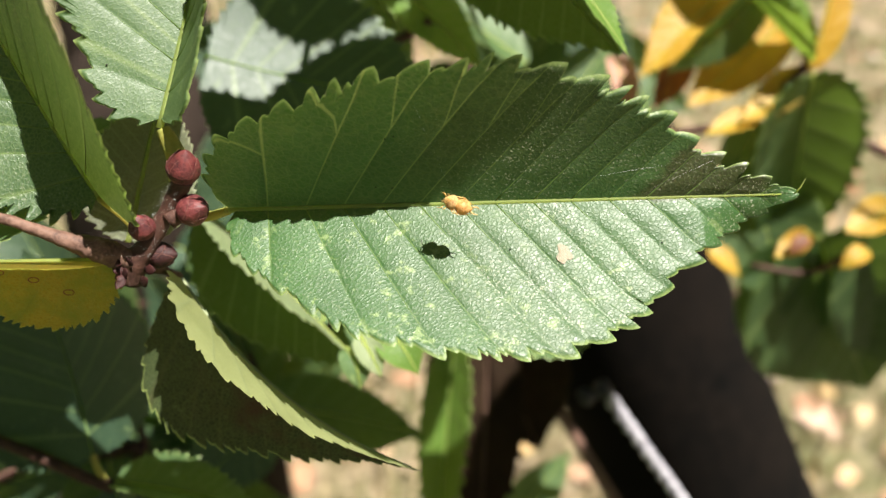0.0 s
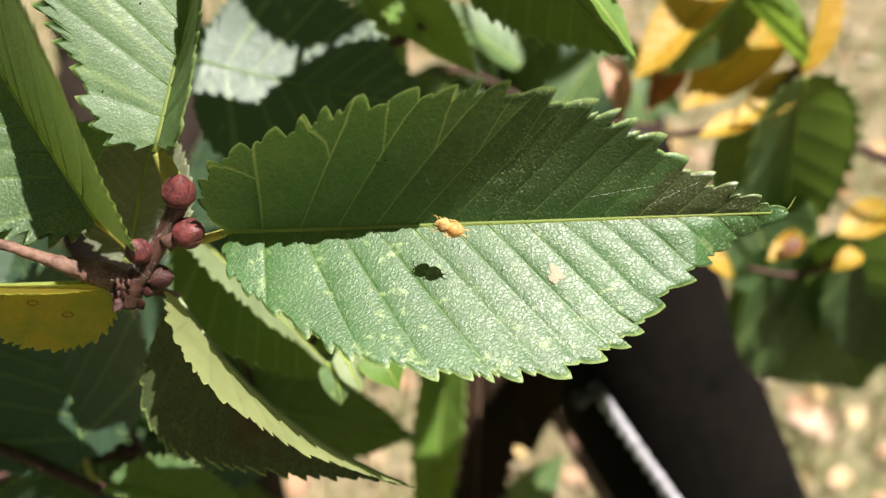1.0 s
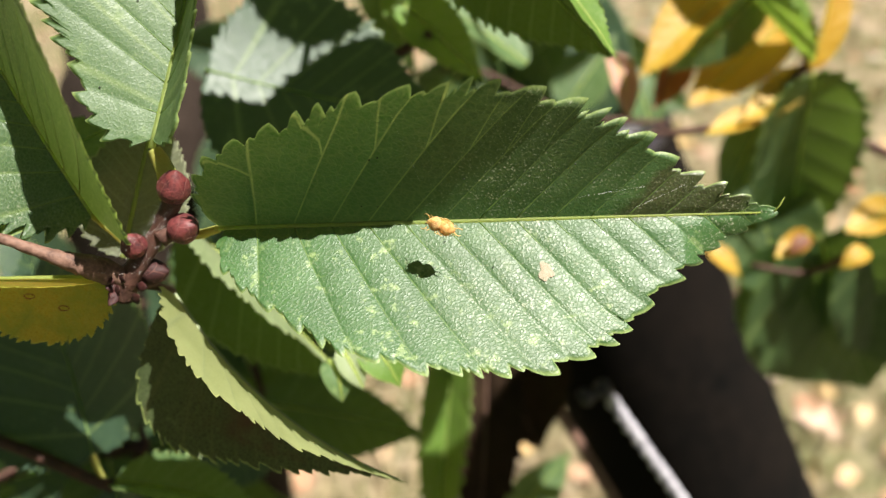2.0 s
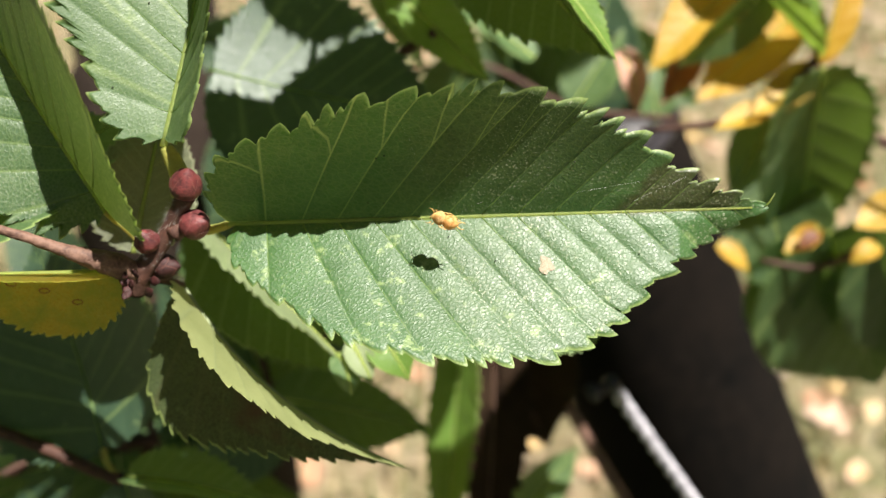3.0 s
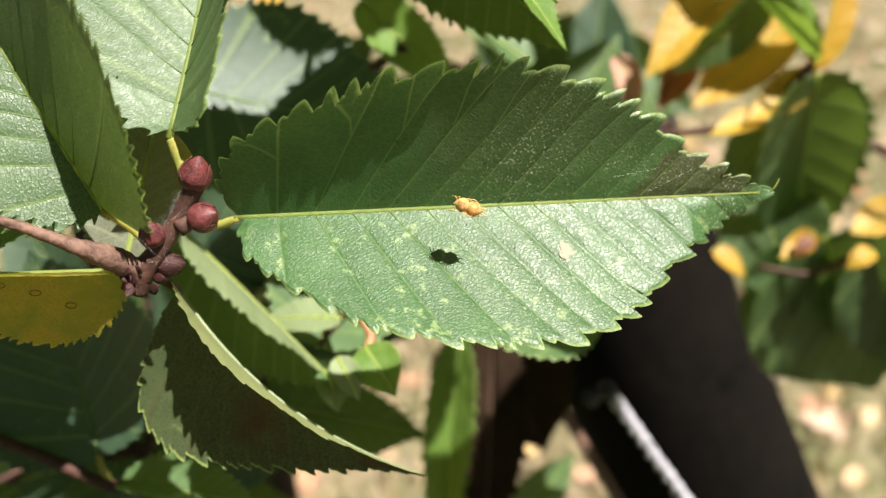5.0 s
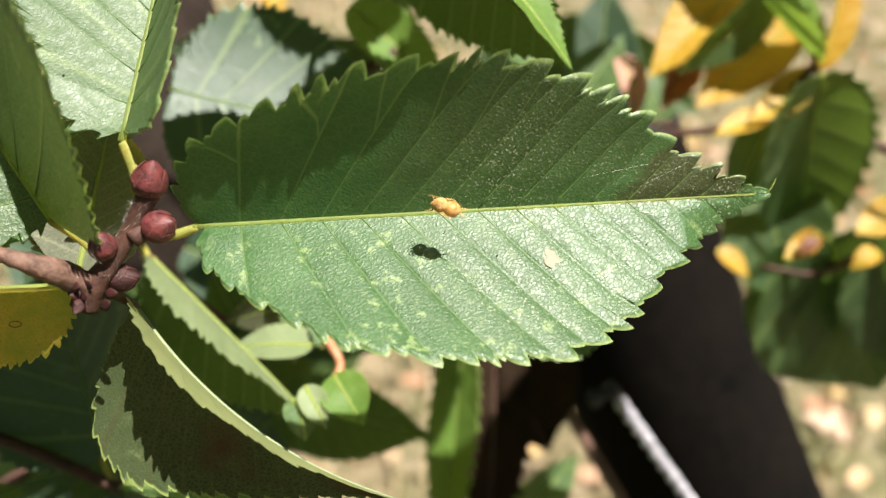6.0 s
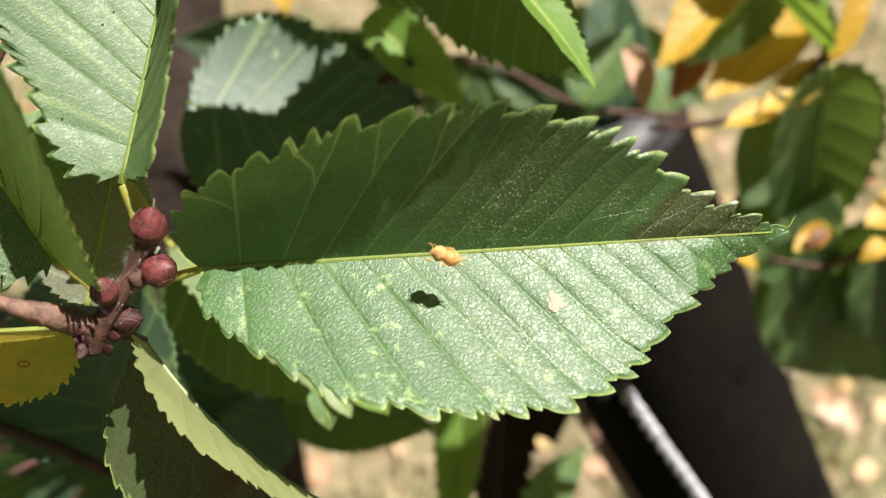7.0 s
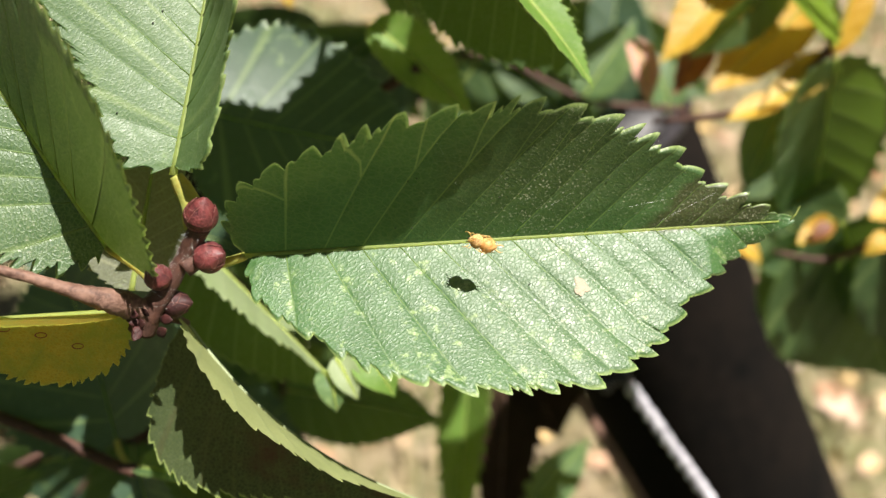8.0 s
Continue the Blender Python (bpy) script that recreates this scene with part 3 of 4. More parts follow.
def build_ground():
    rnd = np.random.RandomState(4)
    xs = np.concatenate([-np.geomspace(400, 6, 14), np.linspace(-5, 5, 61), np.geomspace(6, 400, 14)])
    verts = []
    for y in xs:
        for x in xs:
            near = math.exp(-(x * x + y * y) / 90)
            verts.append((x, y + 2, near * 0.03 * noise.noise(Vector((x * 1.1, y * 1.1, 0)))))
    k = len(xs)
    faces = [(i * k + j, i * k + j + 1, (i + 1) * k + j + 1, (i + 1) * k + j) for i in range(k - 1) for j in range(k - 1)]
    g = part("ground", mesh_from("ground", verts, faces), ground_material())
    tagged(g, "dry sunlit lawn with straw and bare soil", "ground", kind="structure")
    # dry grass blades
    bv, bf = [], []
    for _ in range(16000):
        r = rnd.uniform(0.9, 5.2)
        an = rnd.uniform(-0.75, 0.75)
        x, y = r * math.sin(an), r * math.cos(an)
        w, h = rnd.uniform(0.002, 0.006), rnd.uniform(0.02, 0.09)
        t, dx, dy = rnd.uniform(0, 6.3), rnd.normal(0, 0.025), rnd.normal(0, 0.025)
        i = len(bv)
        z = 0.03 * math.exp(-(x * x + (y - 2) ** 2) / 90) * noise.noise(Vector((x * 1.1, (y - 2) * 1.1, 0))) - 0.003
        c, s = math.cos(t) * w, math.sin(t) * w
        bv += [(x - c, y - s, z), (x + c, y + s, z), (x + 0.6 * dx + c * 0.7, y + 0.6 * dy + s * 0.7, z + 0.65 * h), (x + 0.6 * dx - c * 0.7, y + 0.6 * dy - s * 0.7, z + 0.65 * h), (x + dx, y + dy, z + h)]
        bf += [(i, i + 1, i + 2, i + 3), (i + 3, i + 2, i + 4)]
    gm = island_material("grass blade", [(0.0, (0.08, 0.11, 0.03)), (0.35, (0.2, 0.2, 0.07)), (0.6, (0.45, 0.36, 0.2)), (1.0, (0.62, 0.5, 0.33))])
    tagged(part("grass", mesh_from("grass", bv, bf), gm), "short dry grass blades on the lawn", "grass", kind="stuff")
    # fallen leaves
    fv, ff = [], []
    for _ in range(800):
        r = rnd.uniform(1.0, 4.8)
        an = rnd.uniform(-0.75, 0.75)
        x, y = r * math.sin(an), r * math.cos(an)
        L, t, lift = rnd.uniform(0.04, 0.1), rnd.uniform(0, 6.3), rnd.uniform(0.0, 0.02)
        i = len(fv)
        z = 0.03 * math.exp(-(x * x + (y - 2) ** 2) / 90) * noise.noise(Vector((x * 1.1, (y - 2) * 1.1, 0))) + 0.006
        for q, wd in ((0, 0.02), (0.2, 0.2), (0.45, 0.29), (0.75, 0.18), (1, 0.0)):
            for sd in (-1, 0, 1):
                px, py = (q - 0.5) * L, sd * wd * L
                fv.append((x + px * math.cos(t) - py * math.sin(t), y + px * math.sin(t) + py * math.cos(t), z + lift * abs(sd) * wd * 3 + 0.01 * q * (1 - q)))
        for a in range(4):
            for b in range(2):
                o = i + a * 3 + b
                ff.append((o, o + 1, o + 4, o + 3))
    fm = island_material("fallen leaf", [(0.0, (0.3, 0.12, 0.06)), (0.3, (0.62, 0.34, 0.22)), (0.6, (0.75, 0.55, 0.42)), (0.8, (0.68, 0.42, 0.1)), (1.0, (0.85, 0.72, 0.6))])
    tagged(part("fallen_leaves", mesh_from("fallen_leaves", fv, ff), fm), "curled pinkish brown fallen leaves scattered on the lawn", "leaves", kind="stuff")


build_ground()


# ---- post, rod, trunk ----
def build_post():
    a, b = np.array((52.2, 49.6, -380.0)), np.array((52.2, 49.6, -380.0)) + np.array([0.545, -1.0, -0.577]) * 985.0
    ob = new("post")
    ob.matrix_basis = VIEW @ Matrix.Translation(Vector(b) * 0.001)
    tagged(ob, "leaning black weathered garden post with a blunt top", "post")
    line = [(a + (b - a) * q - b) * 0.001 for q in np.linspace(0, 1, 24)]
    part("shaft", tube("shaft", line, [0.05, 0.058, 0.058, 0.058, 0.059], 28, 0.015, 3), M_POST, ob)
    top = [(a + (b - a) * q - b) * 0.001 for q in (-0.008, 0.004, 0.006)]
    part("top_cap", tube("top_cap", top, [0.046, 0.0515, 0.0515], 28), M_CAP, ob)
    return ob


def build_rod():
    a = np.array((51.2, -45.0, -262.0))
    d = np.array((79.1, -83.2, -276.0)) - a
    e = a + d * 18.0
    ob = new("rod")
    ob.matrix_basis = VIEW @ Matrix.Translation(Vector(e) * 0.001)
    tagged(ob, "pale twisted metal rod leaning beside the black post", "rod")
    full = np.linalg.norm(d) * 18.0
    axis = d / np.linalg.norm(d)
    s1 = np.cross(axis, [0, 0, 1.0])
    s1 /= np.linalg.norm(s1)
    s2 = np.cross(axis, s1)
    for k in range(2):
        line = []
        for q in np.linspace(0, full, 1500):
            w = 2 * math.pi * q / 11.0 + k * math.pi
            line.append((a + axis * q + 1.3 * (math.cos(w) * s1 + math.sin(w) * s2) - e) * 0.001)
        part("strand", tube("strand", line, [0.00115, 0.00115], 7), M_ROD, ob)
    cap = [(a + axis * q - e) * 0.001 for q in (-3.5, -3, 0, 1.5)]
    part("end_cap", tube("end_cap", cap, [0.0016, 0.0026, 0.0026, 0.0024], 12), M_CAP, ob, "dark end cap")
    knob = [(a + np.array([-6.5, -1.5, 3.0]) + axis * q - e) * 0.001 for q in (-3.0, -2.4, 0.0, 2.4, 3.0)]
    part("clip", tube("clip", knob, [0.0006, 0.0019, 0.0023, 0.0019, 0.0006], 10), M_CAP, ob, "dark wire clip")
    arm = [(a + np.array([-6.5, -1.5, 3.0]) * f - e) * 0.001 for f in (0.0, 0.5, 1.0)]
    part("clip_arm", tube("clip_arm", arm, [0.0012, 0.0012], 8), M_CAP, ob)
    return ob


def build_trunk():
    base = VIEW.inverted() @ Vector((-0.16, 0.5, 0.0)) * 1000
    top = np.array((-186.5, 206.2, -430.0))
    ctrl = [tuple(base), tuple(np.array(base) * 0.5 + np.array((-142.3, 6.2, -430.0)) * 0.5), (-146.7, 6.2, -430.0), (-155.6, 100.3, -430.0), tuple(top)]
    ob = new("trunk")
    ob.matrix_basis = VIEW @ Matrix.Translation(Vector(base) * 0.001)
    tagged(ob, "dark brown rough tree trunk in shade", "tree trunk")
    pts = (curve_points(ctrl, 60) - np.array(base)) * 0.001
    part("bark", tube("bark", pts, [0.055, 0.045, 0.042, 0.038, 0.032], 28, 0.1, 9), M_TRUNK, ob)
    return ob


build_post()
build_rod()
build_trunk()

# ---- the near twig ----
HUB = (-43.5, -1.5, -117.0)


def build_twig():
    tw = branch("twig", HUB, "leafy elm twig with red buds and toothed green leaves", "twig")
    o = HUB
    stem(tw, [(-62.3, 5.4, -108.0), (-57.0, 3.7, -109.0), (-51.9, 1.6, -111.0), (-48.2, 0.2, -113.0), (-45.9, -0.9, -116.0), (-43.9, -2.0, -118.0)], [0.6, 0.7, 1.0, 1.6, 1.8, 1.4], M_BARK, o, "stem", "grey brown bark with a peeling ridge", 34, 0.26, 14, 2)
    stem(tw, [(-45.3, -4.6, -119.0), (-43.9, -1.7, -118.0), (-41.3, 1.3, -117.0), (-38.4, 5.8, -116.0), (-35.9, 9.6, -114.0)], [1.9, 1.9, 1.3, 1.2, 1.5], M_SHOOT, o, "shoot", "red brown young shoot", 30, 0.12, 12, 3)
    stem(tw, [(-38.6, 3.9, -116.0), (-36.6, 5.5, -116.5), (-35.7, 5.7, -117.0)], [1.4, 1.3, 1.7], M_SHOOT, o, "shoot", "red brown young shoot", 10, 0.08, 12, 4)
    stem(tw, [(-37.0, 5.5, -117.0), (-34.1, 4.6, -118.0), (-30.3, 5.5, -117.2)], [0.9, 0.75, 0.6], M_STALK, o, "leaf_stalk", "short yellow leaf stalk", 12, 0.05, 8, 5)
    stem(tw, [(-36.7, 9.7, -115.0), (-37.4, 12.8, -116.0), (-38.6, 15.5, -116.0), (-39.3, 16.9, -115.8)], [1.6, 1.5, 1.25, 0.9], M_STALK, o, "leaf_stalk", "pale green leaf stalk", 12, 0.05, 8, 6)
    for k, (at, ax, ln, r) in enumerate([
            ((-36.2, 9.8, -114.5), (0.3, 0.62, 0.62), 5.2, 2.15), ((-36.2, 5.2, -116.5), (0.72, 0.12, 0.6), 4.5, 2.1),
            ((-41.7, 2.1, -116.0), (-0.1, 0.55, 0.75), 4.0, 1.65), ((-42.2, -0.9, -119.5), (0.9, 0.02, 0.25), 4.4, 1.75), ((-44.4, -2.6, -119.0), (-0.4, -0.45, 0.7), 2.6, 1.15)]):
        # the last two buds lie in shadow, painted with the dark husk colour
        bud(tw, at, ax, ln, r, o, k, M_HUSK_SHADE if k > 2 else None)
    rnd = random.Random(12)
    for k in range(11):
        c = np.array((-44.0, -2.4, -117.0)) + np.array([rnd.uniform(-2.2, 2.0), rnd.uniform(-2.8, 1.8), rnd.uniform(-0.5, 1.8)]) - np.array(o)
        w = rnd.uniform(0, 6.28)
        d = np.array([math.cos(w), math.sin(w), 0.5]) * rnd.uniform(1.0, 2.2)
        part("husk", tube("husk", [(c + d * q + np.array([0, 0, 0.5]) * q * q) * 0.001 for q in (0, 0.35, 0.7, 1)], [0.0003, 0.0008, 0.0006, 0.00005], 7, 0.3, k, 0.25), M_HUSK_SHADE, tw)
    main = Blade((-30.1, 5.6, -117.0), (49.9, 7.8, -116.0), (0, 0, 1), fold=(50, 33), fold_tip=(30, 9), veins=15, edges=(MAIN_UPPER, MAIN_LOWER), curl=10, origin=o, ripple=0.4, seed=1, teeth=1.0, roll=((-0.7, 1.2), 0.8), droop=(0, -44))
    ob = leaf(tw, main, M_MAIN, "toothed leaf added across the sun's way with pale flecks, folded along its midrib", 16, 24, 0.4, 1, rib_lift=0.08)
    # blemish, specks and the bristle at the tip
    for a, b, ra, rb, mat in ((46.6, 8.0, 1.0, 1.35, M_BLEMISH),):
        vs, fs, nn = [main.place(np.array([a]), np.array([b]), -1, np.array([0.46]))[0]], [], 20
        for j in range(nn):
            w = 2 * math.pi * j / nn
            k = 1 + 0.2 * math.sin(3 * w + 1) + 0.14 * math.sin(5 * w)
            vs.append(main.place(np.array([a + ra * k * math.cos(w)]), np.array([b + rb * k * math.sin(w)]), -1, np.array([0.4]))[0])
        fs = [(0, 1 + j, 1 + (j + 1) % nn) for j in range(nn)]
        part("blemish", mesh_from("blemish", vs, fs), mat, ob, "small pink blister on the leaf")
    tip = main.place(np.array([79.5]), np.array([0.0]), 1, np.array([0.0]))[0]
    part("bristle", tube("bristle", [tip, tip + np.array([0.0008, 0.0009, 0.0002]), tip + np.array([0.0014, 0.0021, 0.0004])], [0.00012, 0.00008, 0.00003], 5), M_RIB, ob)
    rnd = random.Random(8)
    for k in range(9):
        a, b, sd = rnd.uniform(10, 66), rnd.uniform(3, 12), rnd.choice((1, 1, 1, -1))
        c = main.place(np.array([a]), np.array([b]), sd, np.array([0.45]))[0]
        part("speck", tube("speck", [c, c + np.array([0.00018, 0.0001, 0.00003])], [0.0001, 0.00008], 5), M_BLACK, ob)
    wr = random.Random(5)
    knots = [(-40.9, 3.5, -112.0), (-43.6, 5.2, -110.0), (-37.4, 6.3, -113.0), (-47.8, 0.8, -112.0), (-43.6, 0.1, -114.0), (-40.1, 0.1, -114.0), (-45.1, 3.1, -112.0), (-34.5, 8.4, -111.0)]
    for k in range(14):
        p, q = (np.array(wr.choice(knots)) + np.array([wr.uniform(-1.5, 1.5) for _ in range(3)]) for _ in range(2))
        sag = np.array([wr.uniform(-0.6, 0.6), -wr.uniform(0.1, 0.8), 0.3])
        line = [(p + (q - p) * f + sag * 4 * f * (1 - f) - np.array(o)) * 0.001 for f in np.linspace(0, 1, 10)]
        part("web_thread", tube("web_thread", line, [0.0000025, 0.0000035, 0.000002], 4), M_SILK, tw)
    fr = random.Random(17)
    vs, fs = [], []
    line = curve_points([(-45.3, -4.6, -119.0), (-43.9, -1.7, -118.0), (-41.3, 1.3, -117.0), (-38.4, 5.8, -116.0), (-35.9, 9.6, -114.0)], 60)
    for k in range(170):
        p = line[fr.randrange(60)] - np.array(o)
        w = fr.uniform(0, 6.28)
        d = np.array([math.cos(w), math.sin(w) * 0.8, abs(math.sin(2.3 * w)) * 0.8])
        d /= np.linalg.norm(d)
        p, q = p + d * 1.2, p + d * (1.2 + fr.uniform(0.6, 1.5)) + np.array([fr.uniform(-0.2, 0.2), fr.uniform(-0.2, 0.2), 0])
        side = np.cross(d, [0.3, 0.2, 1.0])
        side *= 0.011 / np.linalg.norm(side)
        i = len(vs)
        vs += [(p - side) * 0.001, (p + side) * 0.001, (p + d * 0.01) * 0.001, q * 0.001]
        fs += [(i, i + 1, i + 3), (i + 1, i + 2, i + 3), (i + 2, i, i + 3)]
    tagged(part("fuzz", mesh_from("fuzz", vs, fs), M_SILK, tw, "fine pale hairs on the young shoot"), kind="stuff")
    # other leaves of the twig
    upper = Blade((-39.5, 17.6, -115.6), (-30.0, 80.2, -124.0), (0.27, 0.18, 0.95), fold=(4, 69), fold_tip=(5, 100), width=1.1, veins=14, lean=-0.7, teeth=1.2, edges=(HALF_SEEN, UPPER_RIGHT), curl=8, origin=o, ripple=0.4, seed=2)
    up_ob = leaf(tw, upper, M_LEAF, "pale green toothed elm leaf in full sun", 8, 16, 0.55, 2)
    for k in range(10):
        s, v = rnd.uniform(0.05, 0.45), rnd.uniform(0.15, 0.8)
        w, a0 = upper.reach(s, 1, upper.outline(1)), float(upper.angle(s))
        c = upper.place(np.array([s * upper.length + v * w * math.cos(a0)]), np.array([v * w * math.sin(a0)]), 1, np.array([0.06 + upper.bulge(s, v, 1, w)]))[0]
        part("speck", tube("speck", [c, c + np.array([0.00012, 0.00022, 0.00002])], [0.00013, 0.0001], 6), M_BLACK, up_ob)
    left = Blade((-50.2, 7.4, -121.0), (-72.4, 47.6, -115.1), (0.24, 0.21, 0.92), fold=(-6, 80), fold_tip=(-6, 64.5), edges=(OVATE, OBLIQUE), veins=12, curl=(2, 3), lean=0.5, origin=o, ripple=0.45, seed=3, teeth=2.4, roll=(1, 0.5))
    stem(tw, [(-42.5, 2.0, -117.0), (-45.5, 4.5, -118.5), (-50.2, 7.4, -121.0)], [1.0, 0.7, 0.6], M_STALK, o, "leaf_stalk", "short green leaf stalk", 10, 0.05, 8, 9)
    leaf(tw, left, M_FOLD, "folded leaf added across the sun's way half in shade", 8, 16, 0.5, 2)
    low = Blade((-41.4, -4.2, -130.0), (-3.4, -33.8, -126.0), (-0.1, 0.1, 1), fold=(83, -14), fold_tip=(88, -4), width=1.1, veins=12, curl=4, lean=-4.2, edges=(OVATE, DROOP), origin=o, ripple=0.25, seed=4, teeth=0.95, roll=(0.3, 0.3))
    leaf(tw, low, M_BROWN, "drooping elm leaf folded shut, brownish inside", 8, 16, 0.32, over=M_FOLDED, rib_mat=M_RIBGREY)
    stem(tw, [(-42.2, -2.6, -118.5), (-41.8, -3.2, -124.0), (-41.4, -4.2, -130.0)], [0.8, 0.7, 0.55], M_SHOOT, o, "leaf_stalk", "", 8, 0.05, 8, 7)
    turn = Blade((-46.8, -1.7, -118.5), (-76.9, -2.0, -115.5), (0, -0.68, 0.72), fold=(12, 54), fold_tip=(8, 48), width=1.2, edges=(OVATE, NARROW), veins=11, curl=8, origin=o, ripple=0.3, seed=5)
    turn_ob = leaf(tw, turn, M_TURN, "elm leaf turning from green to orange yellow", 8, 14, 0.5)
    for a, b in ((12.0, 3.0), (16.5, 1.6), (7.5, 5.2)):
        ring = [turn.place(np.array([a + 0.75 * math.cos(w)]), np.array([b + 0.45 * math.sin(w)]), 1, np.array([0.35]))[0] for w in np.linspace(0, 6.2832, 15)]
        part("ring_spot", tube("ring_spot", ring, [0.00009, 0.00007, 0.00009], 5), M_RINGSPOT, turn_ob, "small red ring-shaped spot")
    back = Blade((-49.5, 1.4, -130.0), (-45.5, 27.0, -134.0), (0.1, -0.3, 0.95), fold=(8, 10), width=1.05, veins=10, curl=4, origin=o, ripple=0.2, seed=6)
    leaf(tw, back, M_DULL, "dull olive elm leaf seen in shade", 5, 10, 0.5)
    return tw


M_BLEMISH = plain_material("pink blister", (0.11, 0.13, 0.065), (0.3, 0.2, 0.13), 1300, 0.5, 0.0001)
twig = build_twig()


# ---- the spider on its threads ----
SPIDER = (1.9, 5.7, -107.7)


def egg(at, axis, length, r, rings=10, sides=14):
    rot = Vector(axis).to_track_quat("Z", "Y").to_matrix()
    vs, fs = [], []
    for i in range(rings + 1):
        q = i / rings
        rr = r * math.sin(math.pi * min(max(q, 0.02), 0.98)) ** 0.8 * (1 + 0.15 * (q - 0.5))
        for j in range(sides):
            w = 2 * math.pi * j / sides
            vs.append((Vector(at) + rot @ Vector((rr * math.cos(w), rr * math.sin(w), (q - 0.5) * length))) * 0.001)
    for i in range(rings):
        for j in range(sides):
            fs.append((i * sides + j, i * sides + (j + 1) % sides, (i + 1) * sides + (j + 1) % sides, (i + 1) * sides + j))
    fs += [tuple(range(sides - 1, -1, -1)), tuple(rings * sides + j for j in range(sides))]
    return mesh_from("egg", vs, fs)


def build_spider():
    sp = branch("spider", SPIDER, "tiny orange spider hanging on silk threads above the leaf", "spider")
    ax = Vector((0.95, -0.3, 0.08)).normalized()
    up = Vector((0.3, 0.95, 0.0)).normalized()
    out = Vector((0, 0, 1))
    part("head", egg(tuple(ax * -0.85 + up * 0.14), ax, 2.3, 1.02), M_SPIDER, sp, "pale amber head with dark front")
    part("abdomen", egg(tuple(ax * 0.65), ax, 2.7, 1.04), M_ABDOMEN, sp, "deep orange rounded abdomen")
    for k in range(4):
        for sd in (1, -1):
            root = ax * (-1.7 + 0.38 * k) + up * sd * 0.55
            along = (-0.7, -0.5, 1.5, 2.1)[k]
            knee = root + ax * along * 0.45 + up * sd * (0.38 + 0.08 * k) + out * 0.4
            foot = root + ax * along + up * sd * (0.5 - 0.1 * k) - out * 0.25
            claw = foot + ax * along * 0.25 - up * sd * 0.1 - out * 0.3
            pts = curve_points([root, knee, foot, claw], 14) * 0.001
            part("leg", tube("leg", pts, [0.00006, 0.00006, 0.000045, 0.000025], 6), M_LEG, sp)
    for k in range(4):
        pts = curve_points([ax * (-0.3 - 0.3 * k) + up * 0.85 + out * 0.3, ax * (-0.75 - 0.3 * k) + up * 0.4 + out * 0.96, ax * (-1.4 - 0.25 * k) - up * 0.25 + out * 0.7], 9) * 0.001
        part("leg", tube("leg", pts, [0.00009, 0.00008, 0.00005], 6), M_LEG, sp, "pale leg folded over the head")
    for sd in (1, -1):
        pts = curve_points([ax * 1.9 + up * sd * 0.3, ax * 2.5 + up * sd * 0.5, ax * 2.9 + up * sd * 0.35], 8) * 0.001
        part("spinneret", tube("spinneret", pts, [0.00012, 0.00007, 0.00003], 5), M_LEG, sp)
    rnd = random.Random(3)
    for k in range(46):
        q, w = rnd.uniform(-0.9, 0.9), rnd.uniform(0, 6.28)
        side = up * math.cos(w) + out * math.sin(w)
        c = ax * (0.6 + 1.3 * q) + side * 1.08 * math.sqrt(1 - q * q)
        d = side * 0.22 + ax * rnd.uniform(0, 0.2)
        part("hair", tube("hair", [c * 0.001, (c + d) * 0.001], [0.00001, 0.000004], 3), M_LEG, sp)
    for sd in (1, -1):
        c = ax * -2.05 + up * sd * 0.22 + out * 0.3
        part("eye", egg(tuple(c), ax, 0.26, 0.13, 5, 8), M_BLACK, sp)
    s0 = np.array(SPIDER)
    for end in ((-6.0, 23.4, -101.5), (27.5, 19.2, -108.8), (10.5, -14.5, -111.0), (-14.0, -9.5, -107.0)):
        e = np.array(end) - s0
        line = [e * q * 0.001 + np.array([0, -1, 0]) * 0.0006 * q * (1 - q) for q in np.linspace(0.02, 1, 14)]
        part("thread", tube("thread", line, [0.0000012, 0.0000012], 4), M_SILK, sp)
    for a, b in (((20.4, 9.8, -112.0), (29.6, 11.2, -110.0)), ((28.3, 8.2, -113.0), (36.9, 12.1, -113.0))):
        line = [(np.array(a) * (1 - q) + np.array(b) * q - s0) * 0.001 for q in np.linspace(0, 1, 8)]
        part("thread", tube("thread", line, [0.000003, 0.000009, 0.000005], 4), M_SILK, sp, "glinting stray silk thread")
    return sp


spider = build_spider()


# ---- branches behind ----
def sprig(name, base, label, stems, leaves, group="branches behind the twig"):
    b = branch(name, base, label, "branch", group)
    for k, (ctrl, radii, mat) in enumerate(stems):
        stem(b, ctrl, radii, mat, base, "stem", "", 18, 0.12, 9, k)
    for k, (p0, p1, face, width, fold, mat, label2) in enumerate(leaves):
        bl = Blade(p0, p1, face, fold=fold, width=width, veins=9, curl=10, bow=(-2, 1, 2)[k % 3], origin=base, ripple=0.35, seed=20 + k)
        leaf(b, bl, mat, label2, 6, 8, 0.35 if mat is M_DARK else 0.5, over=M_PALE if fold[0] > 70 else None, rib_mat=M_VEIN if mat is M_DARK else None)
    return b


